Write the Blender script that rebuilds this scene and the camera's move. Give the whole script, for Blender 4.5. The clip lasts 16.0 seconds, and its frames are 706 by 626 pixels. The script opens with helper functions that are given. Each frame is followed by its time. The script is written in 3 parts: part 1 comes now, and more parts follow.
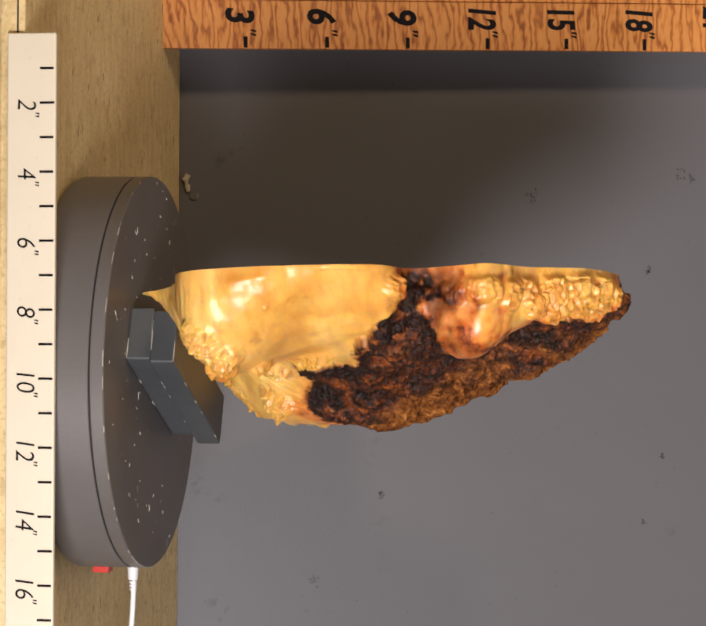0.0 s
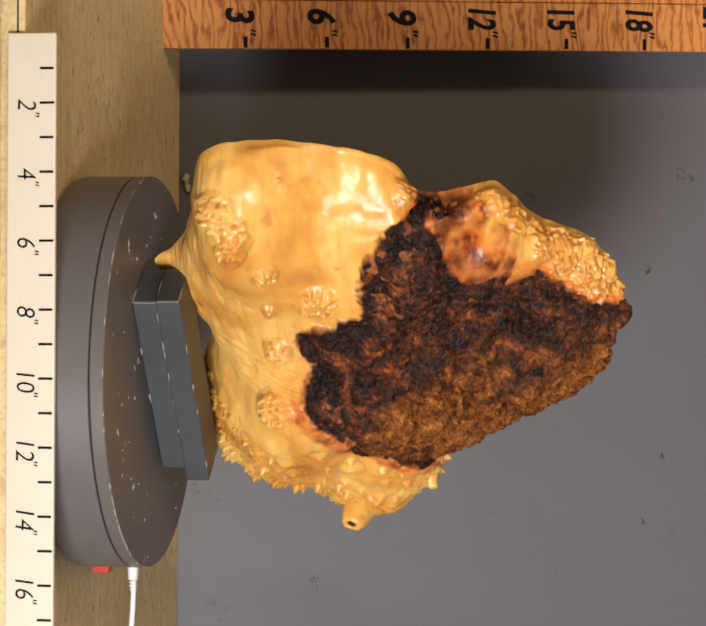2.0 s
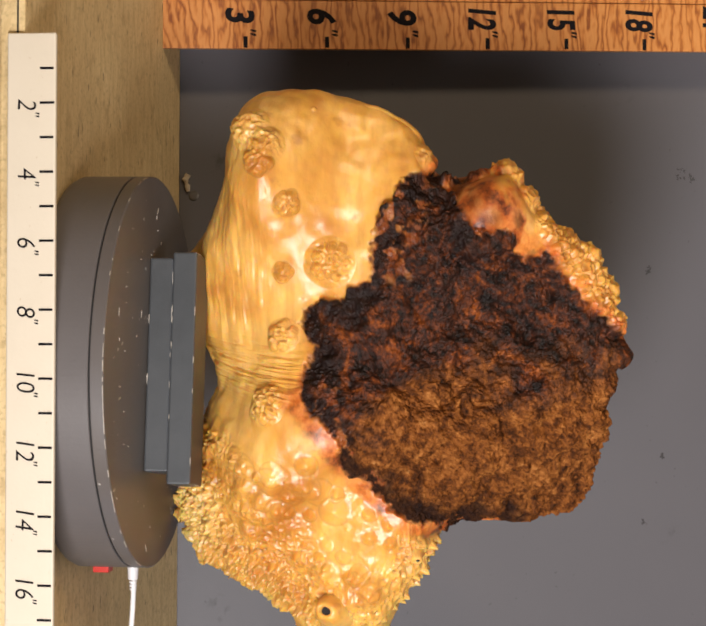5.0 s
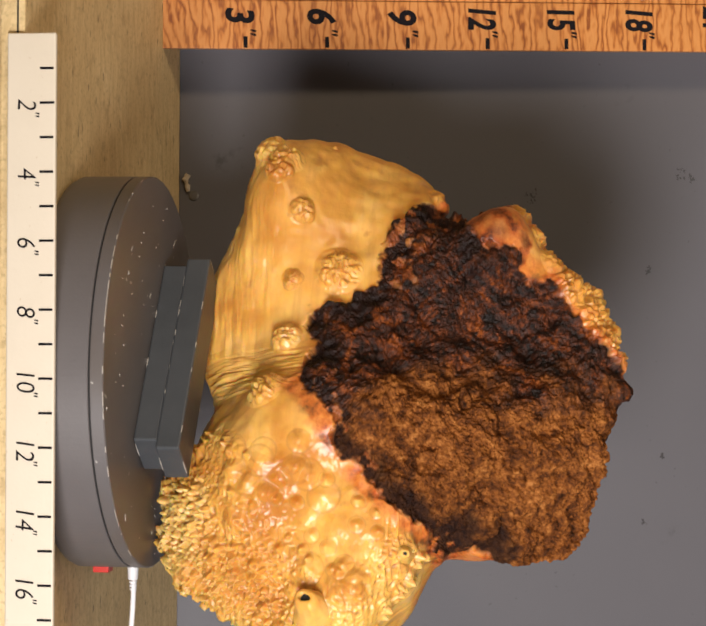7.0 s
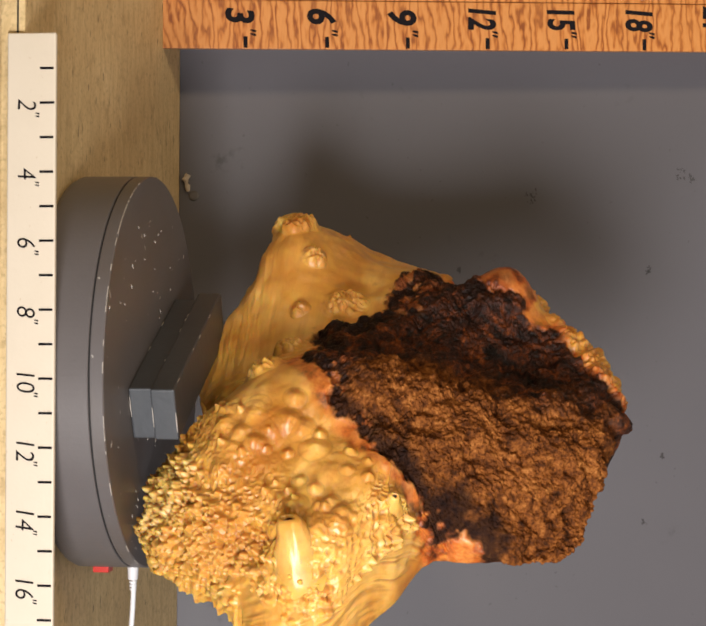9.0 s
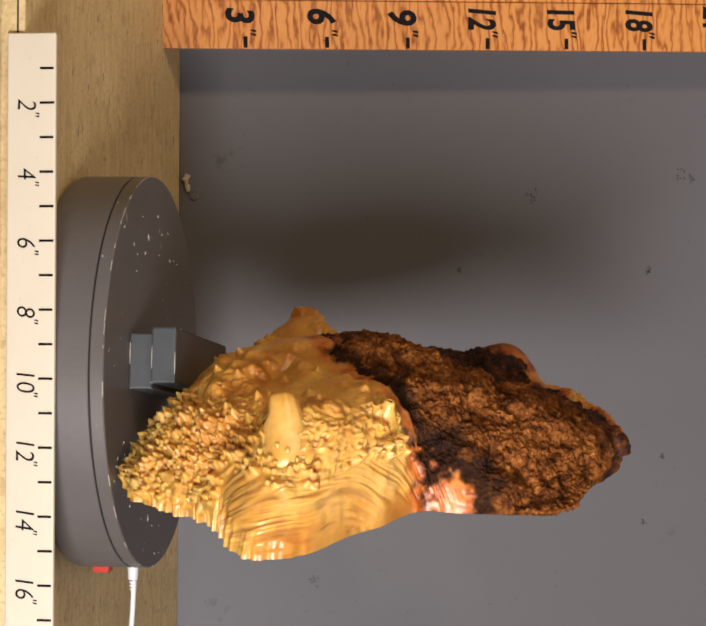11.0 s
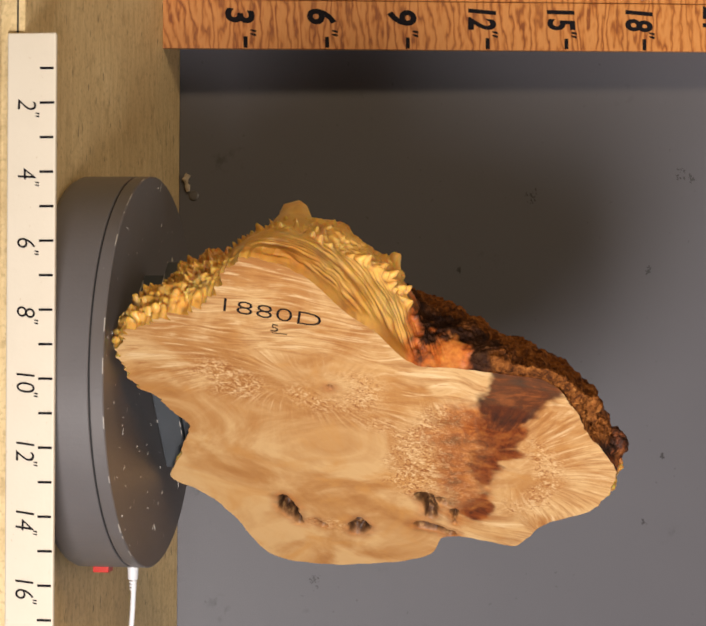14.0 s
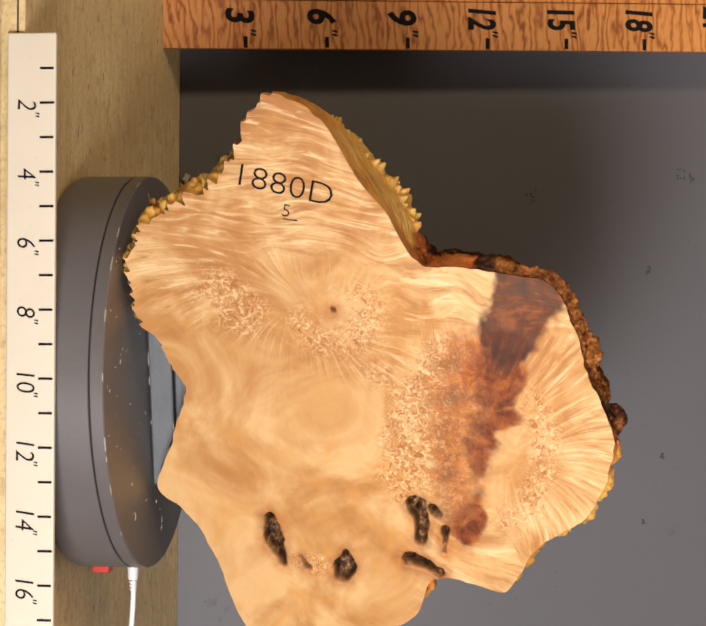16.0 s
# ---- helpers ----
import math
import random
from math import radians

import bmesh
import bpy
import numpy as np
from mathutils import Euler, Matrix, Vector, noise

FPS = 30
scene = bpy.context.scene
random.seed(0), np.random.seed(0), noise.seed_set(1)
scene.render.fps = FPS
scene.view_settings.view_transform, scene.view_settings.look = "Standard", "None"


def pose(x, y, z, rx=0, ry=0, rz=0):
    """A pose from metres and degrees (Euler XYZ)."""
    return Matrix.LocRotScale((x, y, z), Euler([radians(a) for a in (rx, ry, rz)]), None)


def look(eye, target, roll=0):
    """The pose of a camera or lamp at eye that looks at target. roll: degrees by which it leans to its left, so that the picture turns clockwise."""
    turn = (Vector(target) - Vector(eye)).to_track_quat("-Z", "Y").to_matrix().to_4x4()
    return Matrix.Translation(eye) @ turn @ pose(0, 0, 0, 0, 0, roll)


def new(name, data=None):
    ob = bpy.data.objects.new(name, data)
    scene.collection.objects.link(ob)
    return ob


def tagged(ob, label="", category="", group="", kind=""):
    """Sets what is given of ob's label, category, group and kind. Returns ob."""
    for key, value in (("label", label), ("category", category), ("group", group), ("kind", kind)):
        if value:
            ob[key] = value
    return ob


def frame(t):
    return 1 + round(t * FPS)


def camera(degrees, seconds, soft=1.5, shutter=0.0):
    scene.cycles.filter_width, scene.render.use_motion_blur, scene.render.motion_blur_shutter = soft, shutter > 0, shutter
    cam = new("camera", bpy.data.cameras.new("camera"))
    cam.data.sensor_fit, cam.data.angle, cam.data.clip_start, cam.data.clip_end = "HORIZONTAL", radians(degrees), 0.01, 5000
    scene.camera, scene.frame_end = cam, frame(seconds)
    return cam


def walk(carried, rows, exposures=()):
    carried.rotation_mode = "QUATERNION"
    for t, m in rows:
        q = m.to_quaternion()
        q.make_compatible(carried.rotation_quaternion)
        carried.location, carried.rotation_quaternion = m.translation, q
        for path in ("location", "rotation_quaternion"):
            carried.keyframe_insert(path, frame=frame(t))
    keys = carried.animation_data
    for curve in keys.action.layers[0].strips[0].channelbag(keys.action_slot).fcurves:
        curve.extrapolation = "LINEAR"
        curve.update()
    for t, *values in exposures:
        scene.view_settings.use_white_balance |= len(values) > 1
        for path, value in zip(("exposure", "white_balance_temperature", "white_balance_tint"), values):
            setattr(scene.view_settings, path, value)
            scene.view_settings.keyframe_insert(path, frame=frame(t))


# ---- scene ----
EYE = Vector((-0.048, -1.8644, 0.5164))
TILT = radians(9.014)
cam = camera(16.83, 16.0, soft=2.0)
view = look(EYE, EYE + Vector((0, math.cos(TILT), -math.sin(TILT))), 90.318)
walk(cam, [(0.0, view), (16.0, view)])

# ---- light ----
SPIN = -14.769  # degrees a second, seen from above clockwise
world = bpy.data.worlds.new("room_air")
world.use_nodes = True
world.node_tree.nodes["Background"].inputs[0].default_value = (1.0, 0.86, 0.72, 1)
world.node_tree.nodes["Background"].inputs[1].default_value = 0.004
scene.world = world
scene.view_settings.exposure = 0.0


def area_lamp(name, eye, target, width, height, watts, colour):
    data = bpy.data.lights.new(name, "AREA")
    data.shape, data.size, data.size_y, data.energy, data.color = "RECTANGLE", width, height, watts, colour
    lamp = new(name, data)
    lamp.matrix_basis = look(eye, target)
    return lamp


work_lamp = area_lamp("work_lamp", (0.77, -1.80, 0.37), (0.05, 0.3, 0.82), 0.75, 0.50, 21.5, (1.0, 0.945, 0.925))
work_lamp.data.spread = radians(95)
area_lamp("side_lamp", (-1.34, -1.34, 0.98), (0, 0.1, 0.2), 0.22, 0.22, 14.0, (1.0, 0.76, 0.48))
area_lamp("ceiling_lamp", (-0.15, 0.12, 1.66), (-0.15, 0.12, 0), 0.9, 0.5, 2.6, (1.0, 0.86, 0.68))


# ---- materials ----
class Nodes:
    """A small builder for node materials."""

    def __init__(self, name):
        self.mat = bpy.data.materials.new(name)
        self.mat.use_nodes = True
        self.tree = self.mat.node_tree
        self.bsdf = self.tree.nodes["Principled BSDF"]
        self.obj = self.tree.nodes.new("ShaderNodeTexCoord").outputs["Object"]

    def put(self, socket, value):
        if isinstance(value, bpy.types.NodeSocket):
            self.tree.links.new(value, socket)
        else:
            socket.default_value = value

    def scaled(self, scale, source=None, rot=(0, 0, 0)):
        n = self.tree.nodes.new("ShaderNodeMapping")
        self.put(n.inputs["Vector"], source or self.obj)
        n.inputs["Scale"].default_value = scale
        n.inputs["Rotation"].default_value = [radians(a) for a in rot]
        return n.outputs[0]

    def noise(self, scale, detail=4, rough=0.55, vector=None, distort=0.0):
        n = self.tree.nodes.new("ShaderNodeTexNoise")
        self.put(n.inputs["Vector"], vector or self.obj)
        for key, value in (("Scale", scale), ("Detail", detail), ("Roughness", rough), ("Distortion", distort)):
            n.inputs[key].default_value = value
        return n.outputs["Fac"]

    def cells(self, scale, vector=None, feature="F1"):
        n = self.tree.nodes.new("ShaderNodeTexVoronoi")
        n.feature = feature
        self.put(n.inputs["Vector"], vector or self.obj)
        n.inputs["Scale"].default_value = scale
        return n.outputs["Distance"]

    def attr(self, name, out="Fac"):
        n = self.tree.nodes.new("ShaderNodeAttribute")
        n.attribute_name = name
        return n.outputs[out]

    def ramp(self, fac, *stops):
        n = self.tree.nodes.new("ShaderNodeValToRGB")
        self.put(n.inputs[0], fac)
        el = n.color_ramp.elements
        while len(el) < len(stops):
            el.new(0.5)
        for e, (at, col) in zip(el, stops):
            e.position = at
            e.color = (col, col, col, 1) if isinstance(col, (int, float)) else (*col, 1)
        return n.outputs[0]

    def mix(self, fac, a, b, mode="MIX"):
        n = self.tree.nodes.new("ShaderNodeMix")
        n.data_type, n.blend_type = "RGBA", mode
        self.put(n.inputs[0], fac)
        for s, v in ((n.inputs[6], a), (n.inputs[7], b)):
            self.put(s, v if isinstance(v, bpy.types.NodeSocket) else (*v, 1))
        return n.outputs[2]

    def math(self, op, a, b=0.0):
        n = self.tree.nodes.new("ShaderNodeMath")
        n.operation = op
        self.put(n.inputs[0], a)
        self.put(n.inputs[1], b)
        return n.outputs[0]

    def done(self, colour, rough=0.5, bump=None, depth=0.001, strength=0.6, metal=0.0):
        self.put(self.bsdf.inputs["Base Color"], colour if isinstance(colour, bpy.types.NodeSocket) else (*colour, 1))
        self.put(self.bsdf.inputs["Roughness"], rough)
        self.bsdf.inputs["Metallic"].default_value = metal
        if bump is not None:
            n = self.tree.nodes.new("ShaderNodeBump")
            n.inputs["Strength"].default_value, n.inputs["Distance"].default_value = strength, depth
            self.put(n.inputs["Height"], bump)
            self.put(self.bsdf.inputs["Normal"], n.outputs[0])
        return self.mat


def make_plywood():
    m = Nodes("birch_plywood")
    grain = m.noise(1, 6, 0.66, m.scaled((26, 110, 90)), 0.6)
    cloud = m.noise(11, 4, 0.6)
    col = m.ramp(grain, (0.3, (0.56, 0.40, 0.185)), (0.52, (0.73, 0.55, 0.285)), (0.72, (0.80, 0.63, 0.355)))
    col = m.mix(m.ramp(cloud, (0.42, 0.0), (0.66, 0.6)), col, (0.60, 0.435, 0.215))
    blotch = m.ramp(m.noise(58, 4, 0.65), (0.54, 0.0), (0.68, 0.5))
    col = m.mix(blotch, col, (0.40, 0.265, 0.115))
    fleck = m.ramp(m.noise(1, 2, 0.5, m.scaled((60, 170, 60))), (0.66, 0.0), (0.73, 0.85))
    col = m.mix(fleck, col, (0.15, 0.085, 0.035))
    col = m.mix(m.ramp(m.noise(260, 3), (0.52, 0.0), (0.72, 0.5)), col, (0.33, 0.22, 0.095))
    return m.done(col, 0.55, grain, 0.0006)


def make_panel_paint():
    m = Nodes("grey_panel_paint")
    cloud = m.noise(5, 4)
    fine = m.noise(700, 3)
    col = m.mix(cloud, (0.080, 0.078, 0.090), (0.099, 0.095, 0.107))
    dot = m.ramp(m.noise(170, 2, 0.5), (0.70, 0.0), (0.76, 0.6))
    col = m.mix(dot, col, (0.045, 0.042, 0.046))
    scuff = m.math("MULTIPLY", m.ramp(m.noise(14, 3), (0.63, 0.0), (0.72, 1.0)), m.ramp(m.noise(90, 4), (0.5, 0.0), (0.65, 0.8)))
    col = m.mix(scuff, col, (0.04, 0.038, 0.04))
    return m.done(col, 0.5, fine, 0.0004, 0.4)


def make_ruler_white():
    m = Nodes("cream_painted_wood")
    col = m.mix(m.noise(30, 4), (0.66, 0.585, 0.465), (0.72, 0.645, 0.525))
    speck = m.ramp(m.noise(1, 2, 0.5, m.scaled((220, 220, 420))), (0.72, 0.0), (0.77, 0.45))
    col = m.mix(speck, col, (0.42, 0.28, 0.12))
    return m.done(col, 0.5, m.noise(200, 3), 0.0003)


def make_figured_wood():
    m = Nodes("figured_wood")
    n = m.tree.nodes.new("ShaderNodeTexWave")
    n.bands_direction = "Z"
    for key, value in (("Scale", 37.0), ("Distortion", 14.0), ("Detail", 3.0), ("Detail Scale", 1.6), ("Detail Roughness", 0.6)):
        n.inputs[key].default_value = value
    m.put(n.inputs["Vector"], m.scaled((0.28, 1, 1), rot=(0, 9, 0)))
    curl = m.mix(0.30, n.outputs["Fac"], m.noise(1, 3, 0.6, m.scaled((18, 40, 150)), 0.8))
    fine = m.noise(1, 5, 0.65, m.scaled((60, 60, 500)))
    warp = m.noise(24, 3)
    col = m.ramp(curl, (0.13, (0.22, 0.056, 0.011)), (0.25, (0.41, 0.135, 0.027)), (0.40, (0.52, 0.195, 0.045)), (0.8, (0.60, 0.255, 0.072)))
    col = m.mix(m.ramp(fine, (0.45, 0.0), (0.8, 0.35)), col, (0.36, 0.125, 0.03))
    col = m.mix(m.ramp(warp, (0.45, 0.0), (0.75, 0.4)), col, (0.50, 0.20, 0.05))
    return m.done(col, 0.38, fine, 0.0004)


def make_disc_paint(flecks):
    m = Nodes("grey_turntable_top" if flecks else "grey_turntable_plastic")
    col = m.mix(m.noise(26, 4), (0.112, 0.102, 0.102), (0.142, 0.131, 0.131))
    if flecks:
        col = m.mix(m.ramp(m.noise(12, 3), (0.45, 0.0), (0.75, 0.6)), col, (0.105, 0.085, 0.07))
        scratch = m.ramp(m.noise(1, 1, 0.5, m.scaled((55, 150, 90), rot=(0, 0, 20))), (0.785, 0.0), (0.81, 0.6))
        col = m.mix(scratch, col, (0.55, 0.52, 0.48))
        chip = m.ramp(m.noise(130, 1, 0.4), (0.78, 0.0), (0.80, 0.6))
        col = m.mix(chip, col, (0.6, 0.57, 0.52))
    return m.done(col, 0.42, m.noise(400, 2), 0.0002)


def make_steel():
    m = Nodes("dull_grey_steel")
    col = m.mix(m.noise(22, 5, 0.6), (0.050, 0.056, 0.063), (0.092, 0.099, 0.108))
    rub = m.ramp(m.noise(1, 5, 0.7, m.scaled((30, 200, 200))), (0.55, 0.0), (0.75, 0.5))
    col = m.mix(rub, col, (0.055, 0.057, 0.06))
    return m.done(col, 0.45, m.noise(160, 4), 0.0004, metal=0.25)


def make_worn_edge():
    m = Nodes("bare_worn_edge")
    return m.done(m.mix(m.noise(300, 2), (0.30, 0.27, 0.24), (0.46, 0.43, 0.38)), 0.45)


def make_plain(name, colour, rough=0.5, scale=60):
    m = Nodes(name)
    dark = tuple(c * 0.82 for c in colour)
    return m.done(m.mix(m.noise(scale, 4), dark, colour), rough, m.noise(scale * 4, 2), 0.0003)


def make_sapwood():
    """Barked burl wood: pale glossy sapwood, with red-brown to black bark by the mesh's own masks."""
    m = Nodes("burl_wood")
    pale = m.ramp(m.noise(16, 4, 0.5, None, 0.6), (0.3, (0.50, 0.195, 0.030)), (0.5, (0.72, 0.375, 0.080)), (0.7, (0.83, 0.515, 0.152)))
    streak = m.noise(1, 4, 0.6, m.scaled((16, 130, 60)))
    pale = m.mix(m.ramp(streak, (0.45, 0.0), (0.75, 0.5)), pale, (0.48, 0.21, 0.05))
    spot = m.ramp(m.noise(55, 3), (0.64, 0.0), (0.74, 0.55))
    pale = m.mix(spot, pale, (0.42, 0.18, 0.045))
    # crease shade put into the colour: browner at bump feet and in grooves
    pale = m.mix(m.math("MULTIPLY", m.attr("hollow_dark"), 0.8), pale, (0.27, 0.095, 0.018))
    red = m.ramp(m.noise(60, 5, 0.65), (0.36, (0.10, 0.018, 0.006)), (0.48, (0.48, 0.115, 0.020)), (0.64, (0.70, 0.27, 0.07)))
    swirl = m.noise(26, 5, 0.62, None, 2.2)
    grit = m.cells(230, m.mix(0.02, m.obj, m.noise(120, 3), "ADD"))
    grains = m.mix(0.26, m.noise(150, 6, 0.75, None, 0.6), m.math("SUBTRACT", 1.0, grit))
    clod = m.noise(62, 4, 0.6, None, 1.0)
    black = m.ramp(m.mix(0.46, m.mix(0.30, grains, clod), swirl), (0.43, (0.008, 0.005, 0.004)), (0.50, (0.040, 0.013, 0.007)), (0.55, (0.110, 0.028, 0.008)), (0.61, (0.26, 0.068, 0.013)), (0.69, (0.44, 0.19, 0.065)))
    tan = m.ramp(m.mix(0.38, m.mix(0.34, grains, clod), swirl), (0.38, (0.014, 0.006, 0.003)), (0.46, (0.090, 0.028, 0.007)), (0.53, (0.21, 0.070, 0.015)), (0.60, (0.35, 0.140, 0.036)), (0.70, (0.50, 0.30, 0.15)))
    bark = m.mix(m.attr("tan"), black, tan)
    bark = m.mix(m.math("MULTIPLY", m.attr("char"), 0.88), bark, (0.012, 0.006, 0.005))
    col = m.mix(m.attr("blush"), pale, red)
    col = m.mix(m.attr("bark"), col, bark)
    rough = m.math("ADD", 0.36, m.math("MULTIPLY", m.attr("bark"), 0.09))
    rough = m.math("ADD", rough, m.math("MULTIPLY", m.attr("tan"), 0.22))
    m.put(m.bsdf.inputs["Specular IOR Level"], m.math("SUBTRACT", m.math("SUBTRACT", 0.5, m.math("MULTIPLY", m.attr("bark"), 0.32)), m.math("MULTIPLY", m.attr("tan"), 0.10)))
    m.put(m.bsdf.inputs["Subsurface Weight"], m.math("MULTIPLY", m.math("SUBTRACT", 1.0, m.attr("bark")), 0.55))
    m.bsdf.inputs["Subsurface Radius"].default_value, m.bsdf.inputs["Subsurface Scale"].default_value = (1.0, 0.46, 0.12), 0.012
    fine = m.mix(m.attr("bark"), m.math("MULTIPLY", m.noise(80, 4), 0.30), grains)
    return m.done(col, rough, fine, 0.0024, 0.8)


def make_cut_wood():
    """The sawn face: cream wood with grain that runs out from the pith, a brown stain, dark voids."""
    m = Nodes("sawn_burl_face")
    flow = m.attr("flow", "Vector")
    fan = m.attr("fan", "Vector")
    upper = m.attr("upper")
    ray = m.mix(upper, m.noise(1, 5, 0.62, fan, 0.5), m.noise(1, 4, 0.55, flow, 0.9))
    fine = m.mix(upper, m.noise(1, 5, 0.65, m.scaled((2.6, 2.6, 2.2), fan), 0.5), m.noise(1, 4, 0.6, m.scaled((2.2, 1.6, 1), flow), 0.6))
    comma = m.noise(210, 3, 0.6, None, 1.6)
    col = m.ramp(m.noise(12, 5, 0.58, None, 0.9), (0.3, (0.35, 0.143, 0.038)), (0.44, (0.46, 0.225, 0.074)), (0.58, (0.61, 0.372, 0.160)))
    strong = m.math("SUBTRACT", 1.0, m.math("MULTIPLY", m.attr("plain"), 0.92))
    col = m.mix(m.math("MULTIPLY", m.ramp(ray, (0.5, 0.0), (0.64, 0.65)), strong), col, (0.31, 0.112, 0.028))
    col = m.mix(m.math("MULTIPLY", m.ramp(ray, (0.34, 0.7), (0.46, 0.0)), strong), col, (0.76, 0.55, 0.30))
    col = m.mix(m.math("MULTIPLY", m.ramp(fine, (0.56, 0.0), (0.67, 0.7)), strong), col, (0.40, 0.155, 0.04))
    flush = m.ramp(m.noise(15, 5, 0.6, None, 1.4), (0.50, 0.0), (0.66, 0.8))
    col = m.mix(m.math("MULTIPLY", flush, m.math("ADD", 0.35, m.math("MULTIPLY", m.attr("plain"), 0.45))), col, (0.53, 0.25, 0.065))
    warm = m.ramp(m.noise(60, 6, 0.68, None, 0.5), (0.36, (0.085, 0.014, 0.003)), (0.49, (0.27, 0.055, 0.007)), (0.66, (0.52, 0.175, 0.032)))
    col = m.mix(m.attr("amber"), col, warm)
    col = m.mix(m.math("MULTIPLY", m.attr("burr"), 0.30), col, (0.50, 0.245, 0.085))
    eyes = m.ramp(comma, (0.56, 0.0), (0.61, 0.9))
    col = m.mix(m.math("MULTIPLY", m.ramp(comma, (0.40, 0.7), (0.45, 0.0)), m.math("MULTIPLY", m.attr("burr"), m.math("SUBTRACT", 1.0, m.math("MULTIPLY", m.attr("amber"), 0.75)))), col, (0.74, 0.53, 0.28))
    col = m.mix(m.math("MULTIPLY", eyes, m.attr("burr")), col, (0.29, 0.095, 0.024))
    brown = m.ramp(m.mix(0.5, m.noise(50, 5, 0.65, None, 0.6), ray), (0.36, (0.022, 0.010, 0.008)), (0.52, (0.100, 0.026, 0.009)), (0.64, (0.25, 0.070, 0.017)))
    col = m.mix(m.attr("stain"), col, brown)
    col = m.mix(m.attr("hollow_dark"), col, m.ramp(m.noise(140, 4, 0.7), (0.4, (0.018, 0.008, 0.004)), (0.56, (0.12, 0.05, 0.018)), (0.7, (0.42, 0.25, 0.10))))
    m.bsdf.inputs["Specular IOR Level"].default_value = 0.3
    return m.done(col, 0.52, m.mix(0.5, ray, fine), 0.0008, 0.5)


PLY, PANEL, CREAM, FIGURED = make_plywood(), make_panel_paint(), make_ruler_white(), make_figured_wood()
DISC, PLASTIC, STEEL, WORN = make_disc_paint(True), make_disc_paint(False), make_steel(), make_worn_edge()
SAP, CUT = make_sapwood(), make_cut_wood()
INK = make_plain("black_ink", (0.010, 0.008, 0.010), 0.8)
INK.node_tree.nodes["Principled BSDF"].inputs["Specular IOR Level"].default_value = 0.12
GAP = make_plain("dark_gap", (0.008, 0.008, 0.008), 0.8)
WHITE = make_plain("white_plastic", (0.82, 0.82, 0.84), 0.35)
RED = make_plain("red_plastic", (0.55, 0.03, 0.02), 0.35)
WALLPAINT = make_plain("room_wall_paint", (0.22, 0.20, 0.17), 0.7, 4)
CONCRETE = make_plain("concrete_floor", (0.22, 0.20, 0.18), 0.7, 8)
PAPER = make_plain("white_card", (0.85, 0.85, 0.83), 0.6)
SMUDGE = make_plain("dark_smudge", (0.045, 0.042, 0.045), 0.6)
GLUE = make_plain("dried_glue", (0.135, 0.125, 0.12), 0.2)
CHIP = make_plain("pale_wood_chip", (0.55, 0.47, 0.36), 0.6, 200)


# ---- mesh helpers ----
def part(name, bm, material, parent=None, label="", smooth=False):
    mesh = bpy.data.meshes.new(name)
    bm.to_mesh(mesh)
    bm.free()
    mesh.materials.append(material)
    if smooth:
        mesh.polygons.foreach_set("use_smooth", [True] * len(mesh.polygons))
    ob = new(name, mesh)
    if parent is not None:
        ob.parent = parent
    return tagged(ob, label)


def box(x0, x1, y0, y1, z0, z1, bevel=0.0, segments=2):
    bm = bmesh.new()
    bmesh.ops.create_cube(bm, size=1)
    for v in bm.verts:
        v.co = ((x0 + x1) / 2 + v.co.x * (x1 - x0), (y0 + y1) / 2 + v.co.y * (y1 - y0), (z0 + z1) / 2 + v.co.z * (z1 - z0))
    if bevel:
        bmesh.ops.bevel(bm, geom=bm.edges[:], offset=bevel, segments=segments, affect="EDGES", profile=0.5)
    return bm


def lathe(profile, steps=128):
    """A closed turned solid from (radius, height) pairs; the first and last lie on the axis."""
    bm = bmesh.new()
    rings = []
    for r, z in profile:
        if r == 0:
            rings.append([bm.verts.new((0, 0, z))])
        else:
            rings.append([bm.verts.new((r * math.cos(2 * math.pi * i / steps), r * math.sin(2 * math.pi * i / steps), z)) for i in range(steps)])
    for a, b in zip(rings, rings[1:]):
        for i in range(steps):
            j = (i + 1) % steps
            quad = [a[i % len(a)], a[j % len(a)], b[j % len(b)], b[i % len(b)]]
            quad = list(dict.fromkeys(quad))
            bm.faces.new(quad)
    bmesh.ops.recalc_face_normals(bm, faces=bm.faces)
    return bm


def tube(points, radius, sides=12):
    bm = bmesh.new()
    rings = []
    for i, p in enumerate(points):
        a, b = Vector(points[max(i - 1, 0)]), Vector(points[min(i + 1, len(points) - 1)])
        q = (b - a).to_track_quat("Z", "Y")
        r = radius[i] if isinstance(radius, (list, tuple)) else radius
        rings.append([bm.verts.new(Vector(p) + q @ Vector((r * math.cos(2 * math.pi * k / sides), r * math.sin(2 * math.pi * k / sides), 0))) for k in range(sides)])
    for a, b in zip(rings, rings[1:]):
        for k in range(sides):
            bm.faces.new((a[k], a[(k + 1) % sides], b[(k + 1) % sides], b[k]))
    bm.faces.new(rings[0][::-1])
    bm.faces.new(rings[-1])
    bmesh.ops.recalc_face_normals(bm, faces=bm.faces)
    return bm


